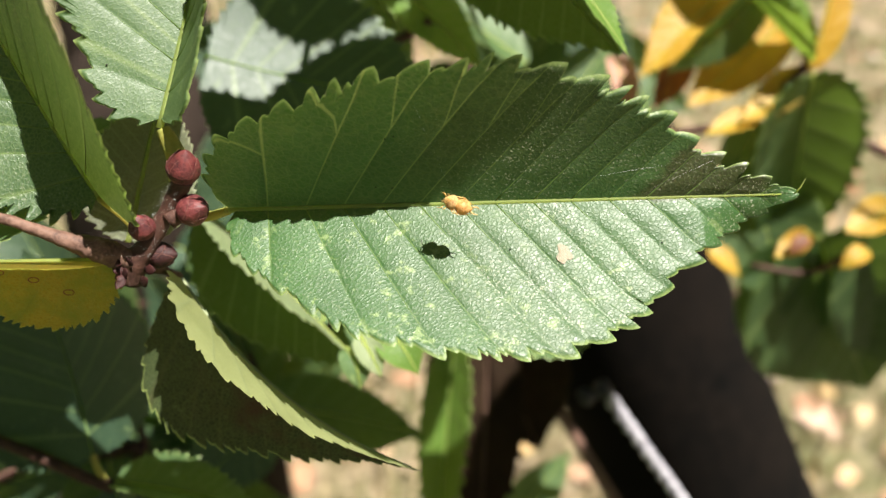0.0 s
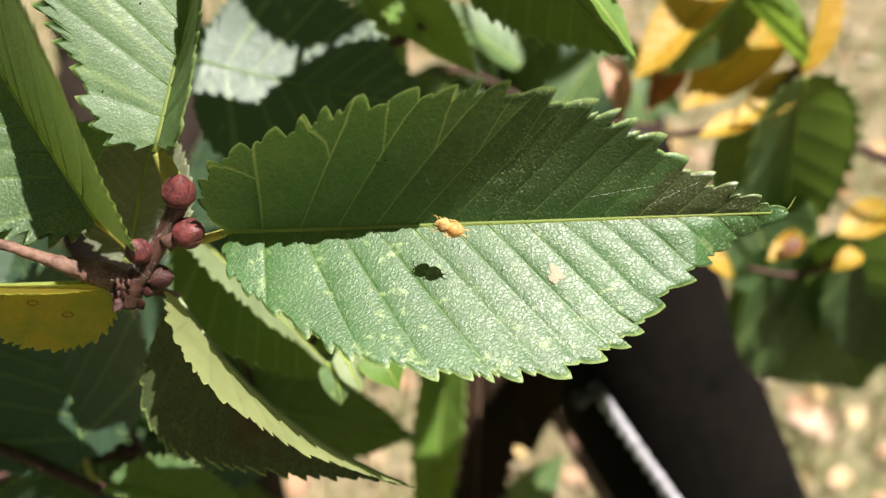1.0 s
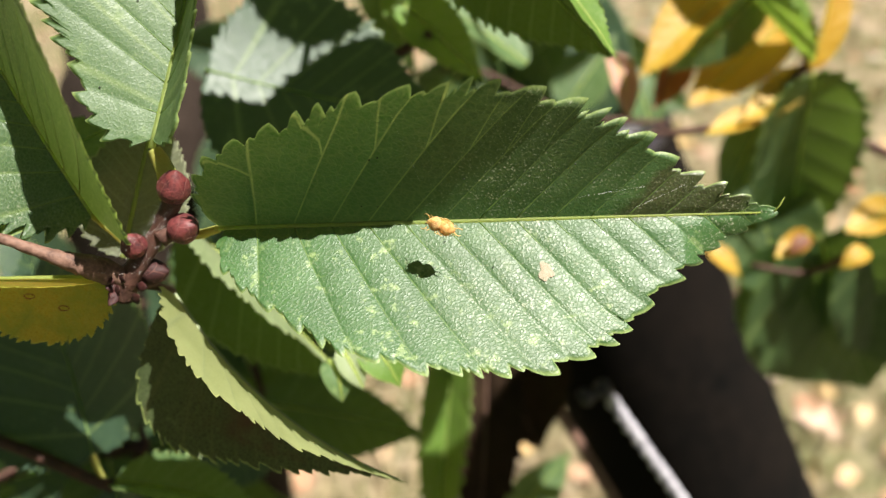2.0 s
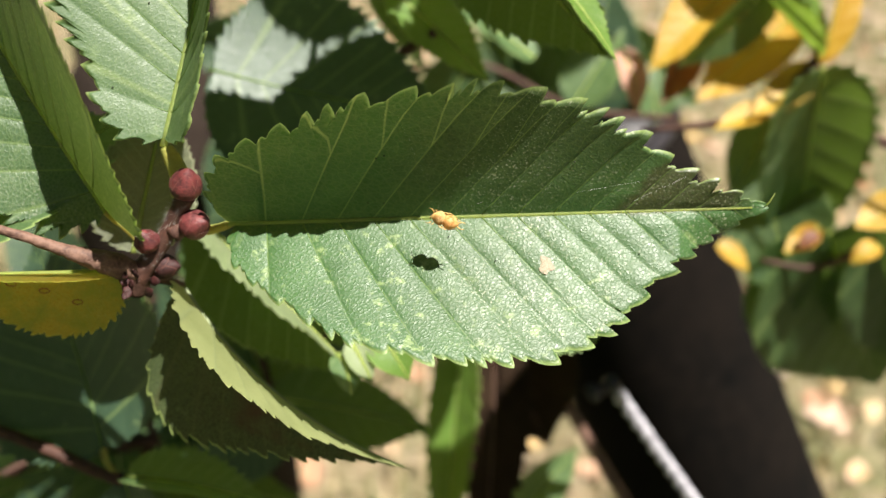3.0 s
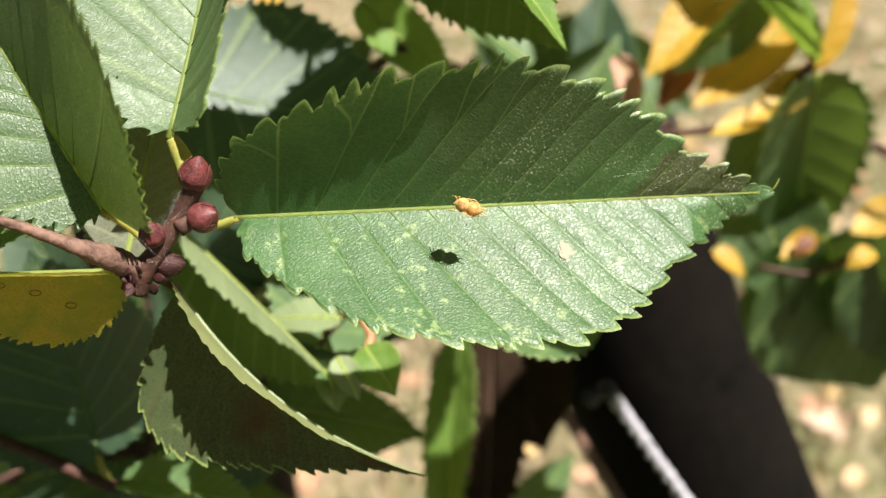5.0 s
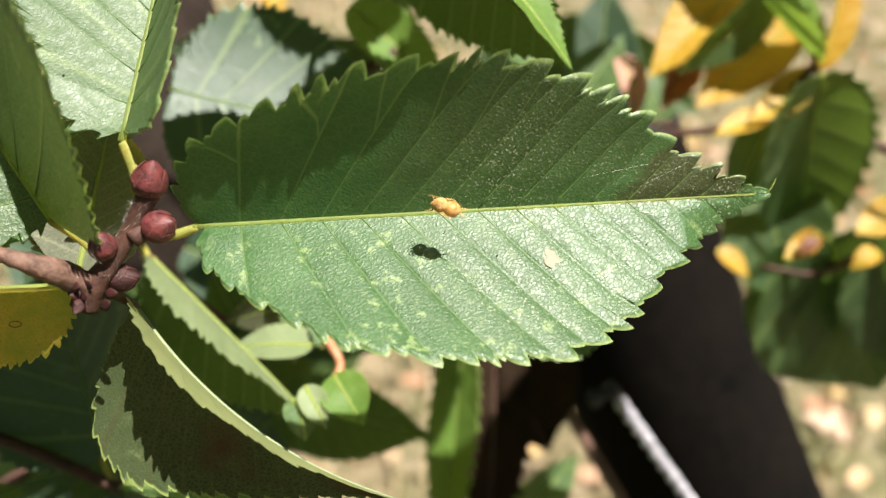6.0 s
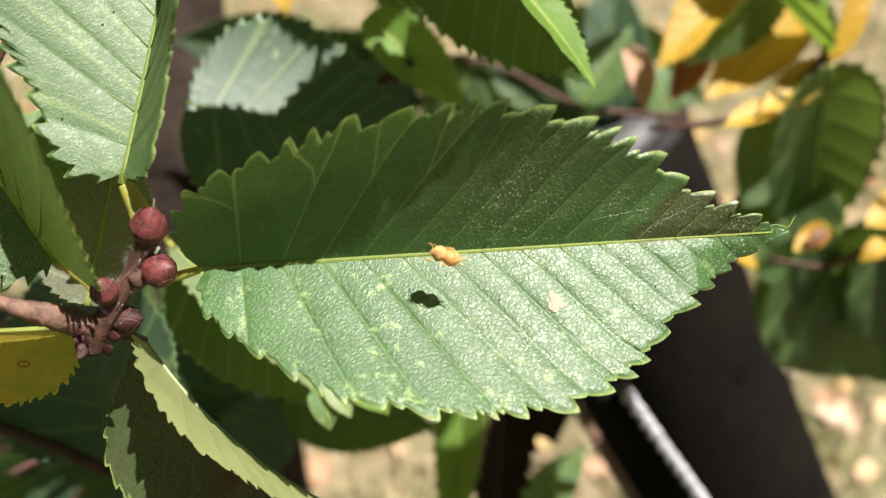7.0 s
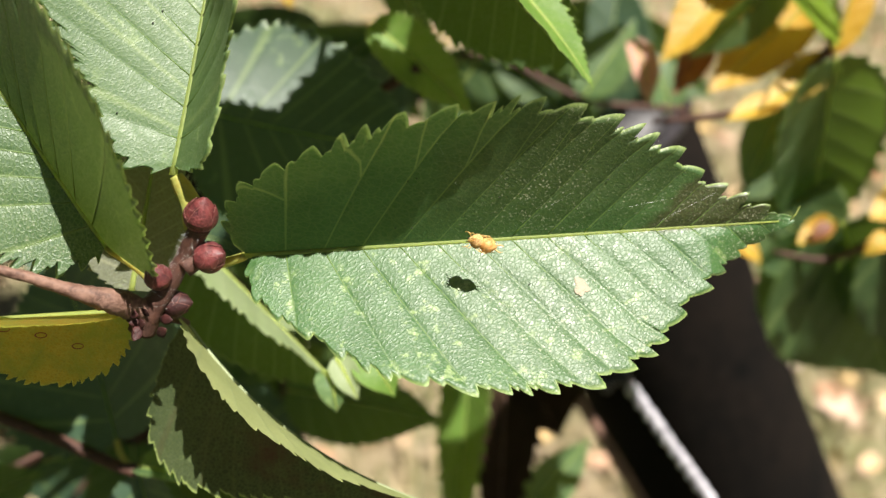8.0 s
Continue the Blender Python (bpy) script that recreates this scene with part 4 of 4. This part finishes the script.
sprig_a = sprig("elm_branch", (-2.9, 50.4, -175.0), "elm branch with a broad sky-tinted leaf half in sun",
    [([(-2.9, 51.3, -186.0), (-20.0, 42.0, -186.0), (-40.0, 38.0, -182.0), (-49.5, 39.5, -172.0)], [1.2, 1.0, 0.8, 0.6], M_SHOOT)],
    [((-49.0, 40.0, -171.5), (1.0, 31.0, -178.0), (0.13, 0.27, 1), 1.42, (4, 4), M_DARK, "broad elm leaf with sky blue in its green, partly sunlit"),
     ((-13.0, 61.0, -185.0), (9.5, 41.0, -190.0), (0.35, 0.1, 0.9), 0.75, (30, 10), M_LIME, "bright leaf added across the sun's way seen from its edge")])
sprig_b = sprig("elm_branch", (9.8, 71.9, -150.0), "elm branch with a dark shaded leaf",
    [([(5.7, 84.2, -150.0), (6.8, 76.0, -150.0), (1.7, 69.8, -152.0)], [1.3, 1.1, 0.7], M_SHOOT)],
    [((1.7, 69.8, -152.0), (32.0, 34.7, -148.0), (0.15, -0.6, 0.75), 0.98, (30, 6), M_BACK, "shade-darkened elm leaf, its sunlit margin added as a sliver"),
     # added lime sliver that stands in for the sunlit margin of the leaf above
     ((15.5, 51.5, -138.0), (30.6, 31.6, -136.0), (0.55, 0.45, 0.7), 0.62, (12, 12), M_LIME, "bright sliver standing in for the sunlit leaf margin")])
SPRIG_C = (-59.6, -1.2, -162.0)
sprig_c = sprig("elm_branch", SPRIG_C, "elm branch with a curled yellow green leaf",
    [([(-70.0, 12.0, -170.0), (-64.0, 4.0, -166.0), (-59.6, -1.2, -162.0)], [1.1, 0.9, 0.7], M_STALK),
     ([(-59.6, -1.2, -163.0), (-50.0, -16.0, -186.0), (-36.0, -14.0, -186.0), (-26.8, -13.1, -165.0)], [0.8, 0.8, 0.8, 0.9], M_SHOOT),
     ([(-26.8, -13.1, -165.0), (-24.4, -17.4, -162.0), (-21.5, -22.1, -160.0), (-23.1, -26.9, -158.0)], [0.9, 1.0, 0.9, 1.2], M_ORANGE)],
    [((-66.0, -8.5, -180.0), (-60.0, -17.5, -181.0), (0.1, 0.6, 0.8), 1.1, (10, 10), M_PALE, "small pale sunlit leaf"),
     ((-28.2, -19.2, -167.0), (-46.5, -20.6, -170.0), (0, 0.75, 0.65), 0.85, (8, 8), M_PALE, "small pale sunlit leaf"),
     ((-22.6, -24.0, -158.0), (-16.4, -33.2, -156.0), (0.2, 0.1, 0.9), 1.35, (10, 14), M_LIME, "small yellow green young leaf"),
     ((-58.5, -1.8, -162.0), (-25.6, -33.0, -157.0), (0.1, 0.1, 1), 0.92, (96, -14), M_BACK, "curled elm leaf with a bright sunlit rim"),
     ((-27.5, -25.6, -155.0), (-23.2, -33.4, -154.0), (0, 0.6, 0.8), 1.0, (14, 14), M_PALE, "small pale curled young leaf"),
     ((-30.0, -28.0, -155.5), (-27.4, -36.0, -155.0), (0.3, 0.5, 0.8), 1.2, (12, 12), M_LEAF, "small bluish green young leaf"),
     ((-26.0, -12.0, -180.0), (-50.0, -16.0, -182.0), (0.1, -0.5, 0.8), 1.2, (10, 10), M_DULL, "grey leaf added across the sun's way in shade")])
sprig_d = sprig("elm_branch", (-67.4, -47.6, -166.0), "elm branch with a large shaded leaf",
    [([(-97.0, -36.7, -168.0), (-82.7, -41.6, -167.0), (-72.0, -45.9, -166.0), (-66.3, -47.8, -166.0)], [1.2, 1.2, 1.2, 1.4], M_SHOOT), ([(-67.4, -47.3, -166.0), (-69.5, -44.2, -166.0), (-70.3, -41.3, -166.0)], [0.7, 0.7, 0.6], M_STALK)],
    [((-70.3, -41.7, -166.0), (-87.5, 0.1, -172.0), (0.25, -0.85, 0.6), 1.6, (6, 6), M_DARK, "large elm leaf with shade and sky blue in its colour"),
     ((-65.7, -47.0, -166.0), (-34.4, -50.8, -160.0), (0, 0.9, 0.5), 0.7, (30, 30), M_LEAF, "elm leaf seen edge on"),
     ((-66.5, -48.7, -168.0), (-56.9, -77.5, -172.0), (0.1, -0.8, 0.6), 1.0, (15, 15), M_DARK, "elm leaf darkened in colour for shade")])
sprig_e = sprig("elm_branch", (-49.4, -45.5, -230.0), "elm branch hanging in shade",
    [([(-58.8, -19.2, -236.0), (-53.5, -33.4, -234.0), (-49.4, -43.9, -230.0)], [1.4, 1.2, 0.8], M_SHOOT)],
    [((-49.4, -43.1, -230.0), (-5.3, -50.9, -226.0), (0.1, -0.2, 1), 0.9, (10, 10), M_BACK, "elm leaf with shade put into its colour"),
     ((-51.9, -39.8, -234.0), (-68.4, -4.7, -236.0), (0.2, -0.2, 1), 1.1, (12, 12), M_BACK, "elm leaf with shade put into its colour"),
     ((-55.5, -32.1, -236.0), (-87.7, -29.4, -240.0), (0.2, 0.1, 1), 1.1, (12, 12), M_DARK, "elm leaf with shade put into its colour"),
     ((-50.3, -47.9, -234.0), (-73.9, -71.5, -238.0), (0.2, 0.1, 1), 1.1, (12, 12), M_DARK, "elm leaf with shade put into its colour")])
sprig_r = sprig("yellowing_branch", (122.4, 85.7, -250.0), "elm branch with yellow and green leaves",
    [([(122.4, 85.7, -250.0), (117.8, 70.6, -251.0), (111.7, 56.2, -252.0), (97.3, 43.9, -256.0), (82.9, 37.9, -260.0), (61.1, 36.6, -266.0)], [1.9, 1.7, 1.9, 1.5, 1.3, 1.0], M_SHOOT),
     ([(117.5, 45.0, -262.0), (129.3, 36.3, -264.0), (148.4, 28.4, -266.0)], [1.3, 1.4, 1.6], M_SHOOT)],
    [((108.5, 51.0, -242.0), (126.0, -9.4, -303.0), (0.15, -0.6, 0.7), 0.68, (14, 10), M_BACK, "large leaf added across the sun's way glowing in the light"),
     ((97.0, 79.0, -246.0), (66.0, 52.0, -245.0), (0.1, -0.85, 0.55), 0.85, (14, 14), M_BACK, "elm leaf in shade-darkened green"),
     ((92.1, 84.2, -256.0), (59.6, 51.9, -252.0), (-0.3, 0.2, 0.9), 0.75, (14, 14), M_YELLOW, "yellow elm leaf"),
     ((106.0, 70.8, -258.0), (75.5, 43.9, -256.0), (-0.3, 0.1, 0.9), 0.85, (14, 14), M_YELLOW, "yellow elm leaf"),
     ((109.6, 56.6, -248.0), (72.0, 92.7, -242.0), (0.1, 0.4, 0.9), 0.7, (70, 14), M_LIME, "leaf added across the sun's way with a sunlit edge"),
     ((110.8, 55.2, -250.0), (117.9, 92.7, -246.0), (0.5, 0.2, 0.7), 0.6, (25, 25), M_YELLOW, "narrow yellow elm leaf"),
     ((111.0, 53.9, -252.0), (89.2, 38.3, -248.0), (0, 0.5, 0.8), 0.75, (12, 12), M_YELLOW, "small yellow elm leaf"),
     ((96.6, 41.0, -254.0), (79.5, 34.6, -252.0), (0, 0.5, 0.8), 0.75, (12, 12), M_YELLOW, "small yellow elm leaf"),
     ((56.0, 64.0, -272.0), (61.0, 42.0, -272.0), (0.2, 0.5, 0.8), 0.8, (12, 12), M_PINK, "withered pinkish elm leaf in sun"),
     ((77.2, 62.0, -262.0), (66.0, 43.7, -260.0), (0.1, -0.3, 0.9), 0.9, (25, 25), M_RUST, "rusty brown withered leaf"),
     ((103.7, 41.4, -268.0), (91.0, 14.0, -270.0), (-0.3, 0.4, 0.9), 0.9, (12, 12), M_LEAF, "pale sunlit elm leaf"),
     ((106.1, 23.5, -284.0), (119.5, -23.3, -286.0), (0.1, -0.8, 0.6), 1.2, (12, 12), M_BACK, "elm leaf in shade-darkened green")])
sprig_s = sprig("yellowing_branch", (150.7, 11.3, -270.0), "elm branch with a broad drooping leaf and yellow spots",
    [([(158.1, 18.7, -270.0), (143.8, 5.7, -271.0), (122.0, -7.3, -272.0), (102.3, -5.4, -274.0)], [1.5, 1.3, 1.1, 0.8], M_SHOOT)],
    [((123.0, 3.9, -270.0), (164.0, -54.5, -320.0), (0.1, -0.7, 0.7), 1.35, (12, 14), M_BACK, "broad elm leaf in shade-darkened green"),
     ((112.0, 2.0, -276.0), (134.0, -49.0, -325.0), (-0.1, -0.7, 0.7), 0.72, (12, 14), M_BACK, "elm leaf in shade-darkened green"),
     ((142.2, 7.5, -268.0), (177.0, -44.0, -322.0), (0.1, -0.7, 0.7), 0.95, (12, 14), M_BACK, "elm leaf in shade-darkened green"),
     ((111.7, 5.3, -252.0), (101.0, -2.6, -252.0), (0, 0.5, 0.8), 0.95, (10, 10), M_YELLOW, "small yellow leaf with a brown spot"),
     ((110.4, 3.4, -250.5), (104.6, -1.6, -250.5), (0, 0.5, 0.8), 1.0, (10, 10), M_RUST, "small rusty withered leaf"),
     ((130.5, -0.2, -254.0), (121.8, -6.4, -254.0), (0, 0.5, 0.8), 1.0, (10, 10), M_YELLOW, "small yellow leaf"),
     ((139.1, 14.1, -254.0), (123.5, 5.0, -254.0), (0, 0.5, 0.8), 1.1, (10, 10), M_YELLOW, "small yellow leaf"),
     ((87.6, 0.2, -272.0), (97.9, -9.1, -272.0), (0, 0.5, 0.8), 0.9, (10, 10), M_YELLOW, "small yellow leaf")])
sprig_g = sprig("elm_branch", (2.9, -21.3, -262.0), "elm branch with a long hanging green leaf",
    [([(-2.5, 2.0, -266.0), (2.9, -17.9, -264.0), (3.9, -28.5, -262.0)], [1.3, 1.1, 0.8], M_SHOOT),
     ([(19.7, -24.4, -300.0), (32.0, -43.9, -300.0), (44.6, -62.8, -302.0), (64.0, -94.0, -306.0), (77.1, -117.8, -308.0)], [1.6, 1.7, 1.9, 2.1, 2.2], M_BARK)],
    [((3.9, -28.3, -258.0), (-2.0, -102.0, -262.0), (0.3, 0.35, 0.9), 0.42, (60, 6), M_LIME, "long leaf added across the sun's way hanging straight down"),
     # two near-black blades put shade here, one as the hanging leaf's dark half
     ((12.9, -23.2, -285.0), (34.0, -70.0, -288.0), (0.1, -0.8, 0.5), 1.7, (14, 14), M_NEARBLACK, "near-black leaf standing in for shade"),
     ((14.7, -28.0, -275.0), (11.6, -107.8, -277.0), (0.1, -0.8, 0.5), 0.5, (14, 14), M_NEARBLACK, "near-black leaf for the shaded half of the hanging leaf"),
     ((23.8, -100.3, -300.0), (47.0, -74.6, -304.0), (0.1, 0.4, 0.9), 0.8, (14, 14), M_LEAF, "small bright green leaf")])
sprig_f = sprig("elm_branch", (23.8, 78.2, -300.0), "elm branch with shaded leaves behind",
    [([(81.3, 45.3, -300.0), (44.6, 49.8, -302.0), (7.5, 66.7, -304.0), (-30.1, 58.8, -306.0)], [1.2, 1.2, 1.1, 0.9], M_SHOOT)],
    [((-21.9, 76.1, -222.0), (-7.4, 46.5, -222.0), (0.15, -0.9, 0.4), 0.6, (10, 10), M_BACK, "bright leaf added across the sun's way with light behind it"),
     ((44.3, 50.5, -300.0), (62.8, 78.2, -300.0), (-0.2, 0.3, 0.9), 1.0, (12, 12), M_LEAF, "pale leaf added across the sun's way in sun"),
     ((36.8, 52.5, -306.0), (9.8, 80.8, -310.0), (0.1, -0.4, 0.9), 1.1, (12, 12), M_BACK, "elm leaf in shade-darkened green"),
     ((24.3, 58.8, -306.0), (48.2, 89.8, -312.0), (0.1, -0.4, 0.9), 1.1, (12, 12), M_BACK, "elm leaf in shade-darkened green"),
     ((24.0, 54.0, -240.0), (-6.0, 74.0, -240.0), (0.3, 0.6, 0.7), 0.9, (12, 12), M_LEAF, "pale leaf added across the sun's way in sun"),
     ((-60.0, 86.0, -262.0), (-54.0, 72.0, -262.0), (0.2, 0.5, 0.8), 1.0, (12, 12), M_YELLOW, "small yellow elm leaf"),
     ((7.5, 67.2, -306.0), (-13.6, 34.1, -310.0), (0.1, -0.4, 0.9), 1.1, (12, 12), M_BACK, "elm leaf in shade-darkened green"),
     ((-17.6, 60.9, -306.0), (-51.7, 46.9, -310.0), (0.1, -0.4, 0.9), 1.1, (12, 12), M_DARK, "elm leaf in shade-darkened green"),
     ((76.1, 44.9, -304.0), (67.8, 68.8, -304.0), (0.1, 0.4, 0.9), 1.0, (12, 12), M_LEAF, "pale leaf added across the sun's way in sun")])


# A mass of leaves in darkened green further back, and added leaves, overhead or hidden, that shade the branches behind.
def thicket(name, base, label, box, count, seed, mats, size=(38, 62)):
    rnd = random.Random(seed)
    b = branch(name, base, label, "branch", "branches behind the twig")
    (x0, x1), (y0, y1), (z0, z1) = box
    k0 = np.array(base, float)
    for k in range(count):
        p = np.array([rnd.uniform(x0, x1), rnd.uniform(y0, y1), rnd.uniform(z0, z1)])
        w = rnd.uniform(0, 6.28)
        d = np.array([math.cos(w), math.sin(w) - 0.3, rnd.uniform(-0.4, 0.4)])
        d *= rnd.uniform(*size) / np.linalg.norm(d)
        face = (rnd.uniform(-0.5, 0.5), rnd.uniform(-1.0, 0.2), 0.8)
        bl = Blade(p, p + d, face, fold=(rnd.uniform(5, 30), rnd.uniform(5, 30)), veins=8, origin=base, seed=seed + k)
        leaf(b, bl, mats[k % len(mats)], "elm leaf in shade-darkened green", 4, 6, 0.5)
        stem(b, [tuple(k0), tuple(0.5 * (k0 + p) + np.array([0, 8, -6])), tuple(p)], [1.6, 1.0, 0.6], M_SHOOT, base, "stem", "", 10, 0.1, 6, k)
    return b


# filler leaves in the two shade-darkened greens
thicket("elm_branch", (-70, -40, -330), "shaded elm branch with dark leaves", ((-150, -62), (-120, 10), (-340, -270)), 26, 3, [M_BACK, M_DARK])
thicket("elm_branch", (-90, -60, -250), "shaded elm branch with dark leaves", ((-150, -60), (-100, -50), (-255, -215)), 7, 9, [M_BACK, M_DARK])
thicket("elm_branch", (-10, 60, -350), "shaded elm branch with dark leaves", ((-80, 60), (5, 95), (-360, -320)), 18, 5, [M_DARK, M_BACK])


def shading_branch(name, base, label, spots):
    """An added, unseen branch whose leaves lie across the sun's way to the places named in spots: x, y, z, the level of
    the leaf, its length, its turn.
    """
    way = np.array([0.316, 0.668, 0.673])
    b = branch(name, base, label, "branch")
    rnd = random.Random(31)
    k0 = np.array(base, float)
    for k, (x, y, z, level, size, turn) in enumerate(spots):
        p = np.array([x, y, z], float)
        p = p + way * ((level - z) / way[2])
        w = math.radians(turn)
        d = np.array([math.cos(w), math.sin(w) * 0.7, -math.sin(w) * 0.7]) * size
        bl = Blade(p - d / 2, p + d / 2, tuple(way + np.array([rnd.uniform(-0.2, 0.2), rnd.uniform(-0.2, 0.2), 0])), fold=(8, 8), veins=9, origin=base, seed=60 + k, width=1.15)
        leaf(b, bl, M_LEAF, "leaf added across the sun's way", 6, 6, 0.5)
        stem(b, [tuple(k0), tuple(0.5 * (k0 + p) + np.array([0, 12, 0])), tuple(p - d / 2)], [2.0, 1.2, 0.6], M_SHOOT, base, "stem", "", 10, 0.1, 6, k)
    return b


# added above the view, only for the shade it throws
shading_branch("unseen_shade_branch", (60, 260, -120), "unseen branch added overhead to shade the leaves behind", [
    (8, 36, -176, -128, 52, 190), (-24, 20, -176, -126, 54, 200), (13, 62, -150, -112, 40, 130),
    (-70, -35, -300, -118, 65, 40), (-45, -75, -300, -112, 65, 130), (-25, 60, -340, -125, 65, 70), (18, 55, -340, -122, 60, 160), (45, -45, -290, -112, 45, 30), (70, -60, -290, -112, 40, 110),
    (-80, 40, -400, -140, 70, 60), (152, -32, -270, -125, 58, 20), (165, -40, -270, -122, 50, 140), (-60, 0, -400, -140, 70, 0),
    (-43.7, 14.0, -173.0, -128, 34, 180), (-56, 8, -174, -130, 42, 180), (31, -60, -276, -112, 56, 80), (4, -88, -262, -110, 46, 0), (-86.5, -23.1, -170.0, -135, 46, 50)])
# added where the large leaf hides it, to shade the branch hanging below
shading_branch("elm_branch", (24, 6, -212), "hidden branch added behind the large leaf to cast shade", [(-20, -35, -230, -190, 54, 10), (-44, -48, -235, -192, 44, 80), (-6, -50, -228, -188, 46, 150)])


# ---- unseen foliage added below, behind and above on the trunk's side to block light ----
def foliage(name, label, count, seed, inside):
    rnd = np.random.RandomState(seed)
    vs, fs = [], []
    shape = [(0, 0.0), (0.15, 0.2), (0.4, 0.3), (0.7, 0.2), (1.0, 0.0)]
    while len(fs) < count * 8:
        c = np.array([rnd.uniform(-1.1, 0.9), rnd.uniform(-0.9, 1.3), rnd.uniform(0.12, 2.0)])
        if not inside(*c):
            continue
        t = rnd.normal(size=3) + np.array([0, 0, -0.6])
        t /= np.linalg.norm(t)
        n = rnd.normal(size=3) * 0.6 + np.array([0, 0, 1.0])
        n -= t * (n @ t)
        n /= np.linalg.norm(n)
        s = np.cross(n, t)
        L = rnd.uniform(0.055, 0.095)
        i = len(vs)
        for q, w in shape:
            for sd in (-1, 0, 1):
                vs.append(c + t * q * L + s * sd * w * L + n * (0.06 * L * abs(sd) - 0.1 * L * q * q))
        for r in range(4):
            for k in range(2):
                o = i + r * 3 + k
                fs.append((o, o + 1, o + 4, o + 3))
    ob = part(name, mesh_from(name, vs, fs), M_FOLIAGE)
    return tagged(ob, label, "foliage", kind="stuff")


M_FOLIAGE = plain_material("tree foliage", (0.035, 0.08, 0.025), (0.06, 0.12, 0.04), 40, 0.5, 0.0003, translucent=(0.2, 0.35, 0.02), through_amount=0.3)
# both masses stay out of view and only cut sky light and ground bounce
foliage("unseen_lower_blocker", "unseen foliage added below to block ground bounce", 1500, 61, lambda x, y, z: z < min(0.8, 0.84 - 1.12 * y) and ((x + 0.18) / 0.55) ** 2 + ((y + 0.3) / 0.6) ** 2 < 1 and y < 0.24)
foliage("unseen_crown_blocker", "unseen crown foliage added to block sky light", 1500, 62, lambda x, y, z: z > 1.12 + max(0, 0.1 - 0.2 * y) and x < -0.16 - 0.3 * (1.6 - z) * (z < 1.6) and x + 0.346 * (1.15 - z) < -0.1 and ((x + 0.6) / 0.62) ** 2 + ((y - 0.2) / 1.05) ** 2 + ((z - 1.5) / 0.62) ** 2 < 1)

# ---- what moves ----
TWIG_ROWS = [
    (0, -0.04350, 0.10057, 0.94020, 60.00, -0.00, -0.00),
    (0.5, -0.04265, 0.10143, 0.93835, 60.39, -0.25, 0.10),
    (1, -0.04357, 0.10074, 0.93677, 60.20, -0.77, -0.46),
    (1.2, -0.04488, 0.10123, 0.93624, 59.35, -0.69, -0.98),
    (2.3, -0.04572, 0.10229, 0.93658, 60.04, 0.10, -0.24),
    (2.5, -0.04562, 0.10332, 0.93537, 60.03, 0.46, -0.10),
    (3, -0.04632, 0.10454, 0.93490, 60.13, 0.13, 0.62),
    (3.5, -0.04629, 0.10451, 0.93429, 59.42, 1.03, -0.02),
    (4, -0.04430, 0.10207, 0.93686, 59.50, -0.61, 1.79),
    (4.2, -0.04440, 0.10186, 0.93717, 59.99, -0.12, 1.63),
    (5.3, -0.04269, 0.09654, 0.94231, 53.46, 2.04, 6.44),
    (5.5, -0.04325, 0.09251, 0.94415, 54.58, 2.29, 5.52),
    (6, -0.04643, 0.09066, 0.94279, 54.26, 2.07, 7.33),
    (6.5, -0.04754, 0.08800, 0.93915, 55.93, 1.09, 5.08),
    (7, -0.04734, 0.08769, 0.93688, 57.15, 0.73, 5.03),
    (7.5, -0.04409, 0.09199, 0.93486, 57.47, 0.85, 4.99),
    (8, -0.04315, 0.09322, 0.93450, 57.71, 1.75, 6.84),
]
# sway of the branches behind, in millimetres to the right and up
SWAY_A = [(0, 0.0, 0.0), (1, 0.0, -0.4), (2.5, 0.2, -3.8), (3.5, -2.5, -3.9), (5.5, -8.0, -6.2), (6.5, -10.0, -7.4), (7, -7.3, -10.6), (8, -6.8, -13.5)]
SWAY_B = [(0, 0.0, 0.0), (1, 2.5, -0.2), (2.5, -3.6, -1.0), (3.5, -3.1, -2.2), (5.5, -12.3, 1.5), (6.5, -8.2, -6.4), (7, -7.8, -6.8), (8, -8.9, -7.6)]
SWAY_C = [(0, 11.8, 9.4), (0.5, 10.9, 8.8), (1, 9.4, 7.0), (2.5, 8.4, 7.0), (3, 8.6, 7.3), (3.5, 6.4, 6.6), (4, 10.3, 8.8), (5.5, 2.9, 2.2), (6, 0.0, 0.0), (6.5, 1.9, 0.2), (7, 3.1, 0.5), (7.5, 6.6, 0.7), (8, 3.7, 2.7)]


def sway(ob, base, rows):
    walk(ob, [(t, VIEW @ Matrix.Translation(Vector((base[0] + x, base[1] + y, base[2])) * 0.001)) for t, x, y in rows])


def motions():
    rows = [(t, pose(x, y, z, a, b, c)) for t, x, y, z, a, b, c in TWIG_ROWS]
    walk(twig, rows)
    off = Matrix.Translation((Vector(SPIDER) - Vector(HUB)) * 0.001)
    walk(spider, [(t, m @ off) for t, m in rows])
    sway(sprig_a, (-2.9, 50.4, -175.0), SWAY_A)
    sway(sprig_b, (9.8, 71.9, -150.0), SWAY_B)
    sway(sprig_c, SPRIG_C, SWAY_C)


motions()
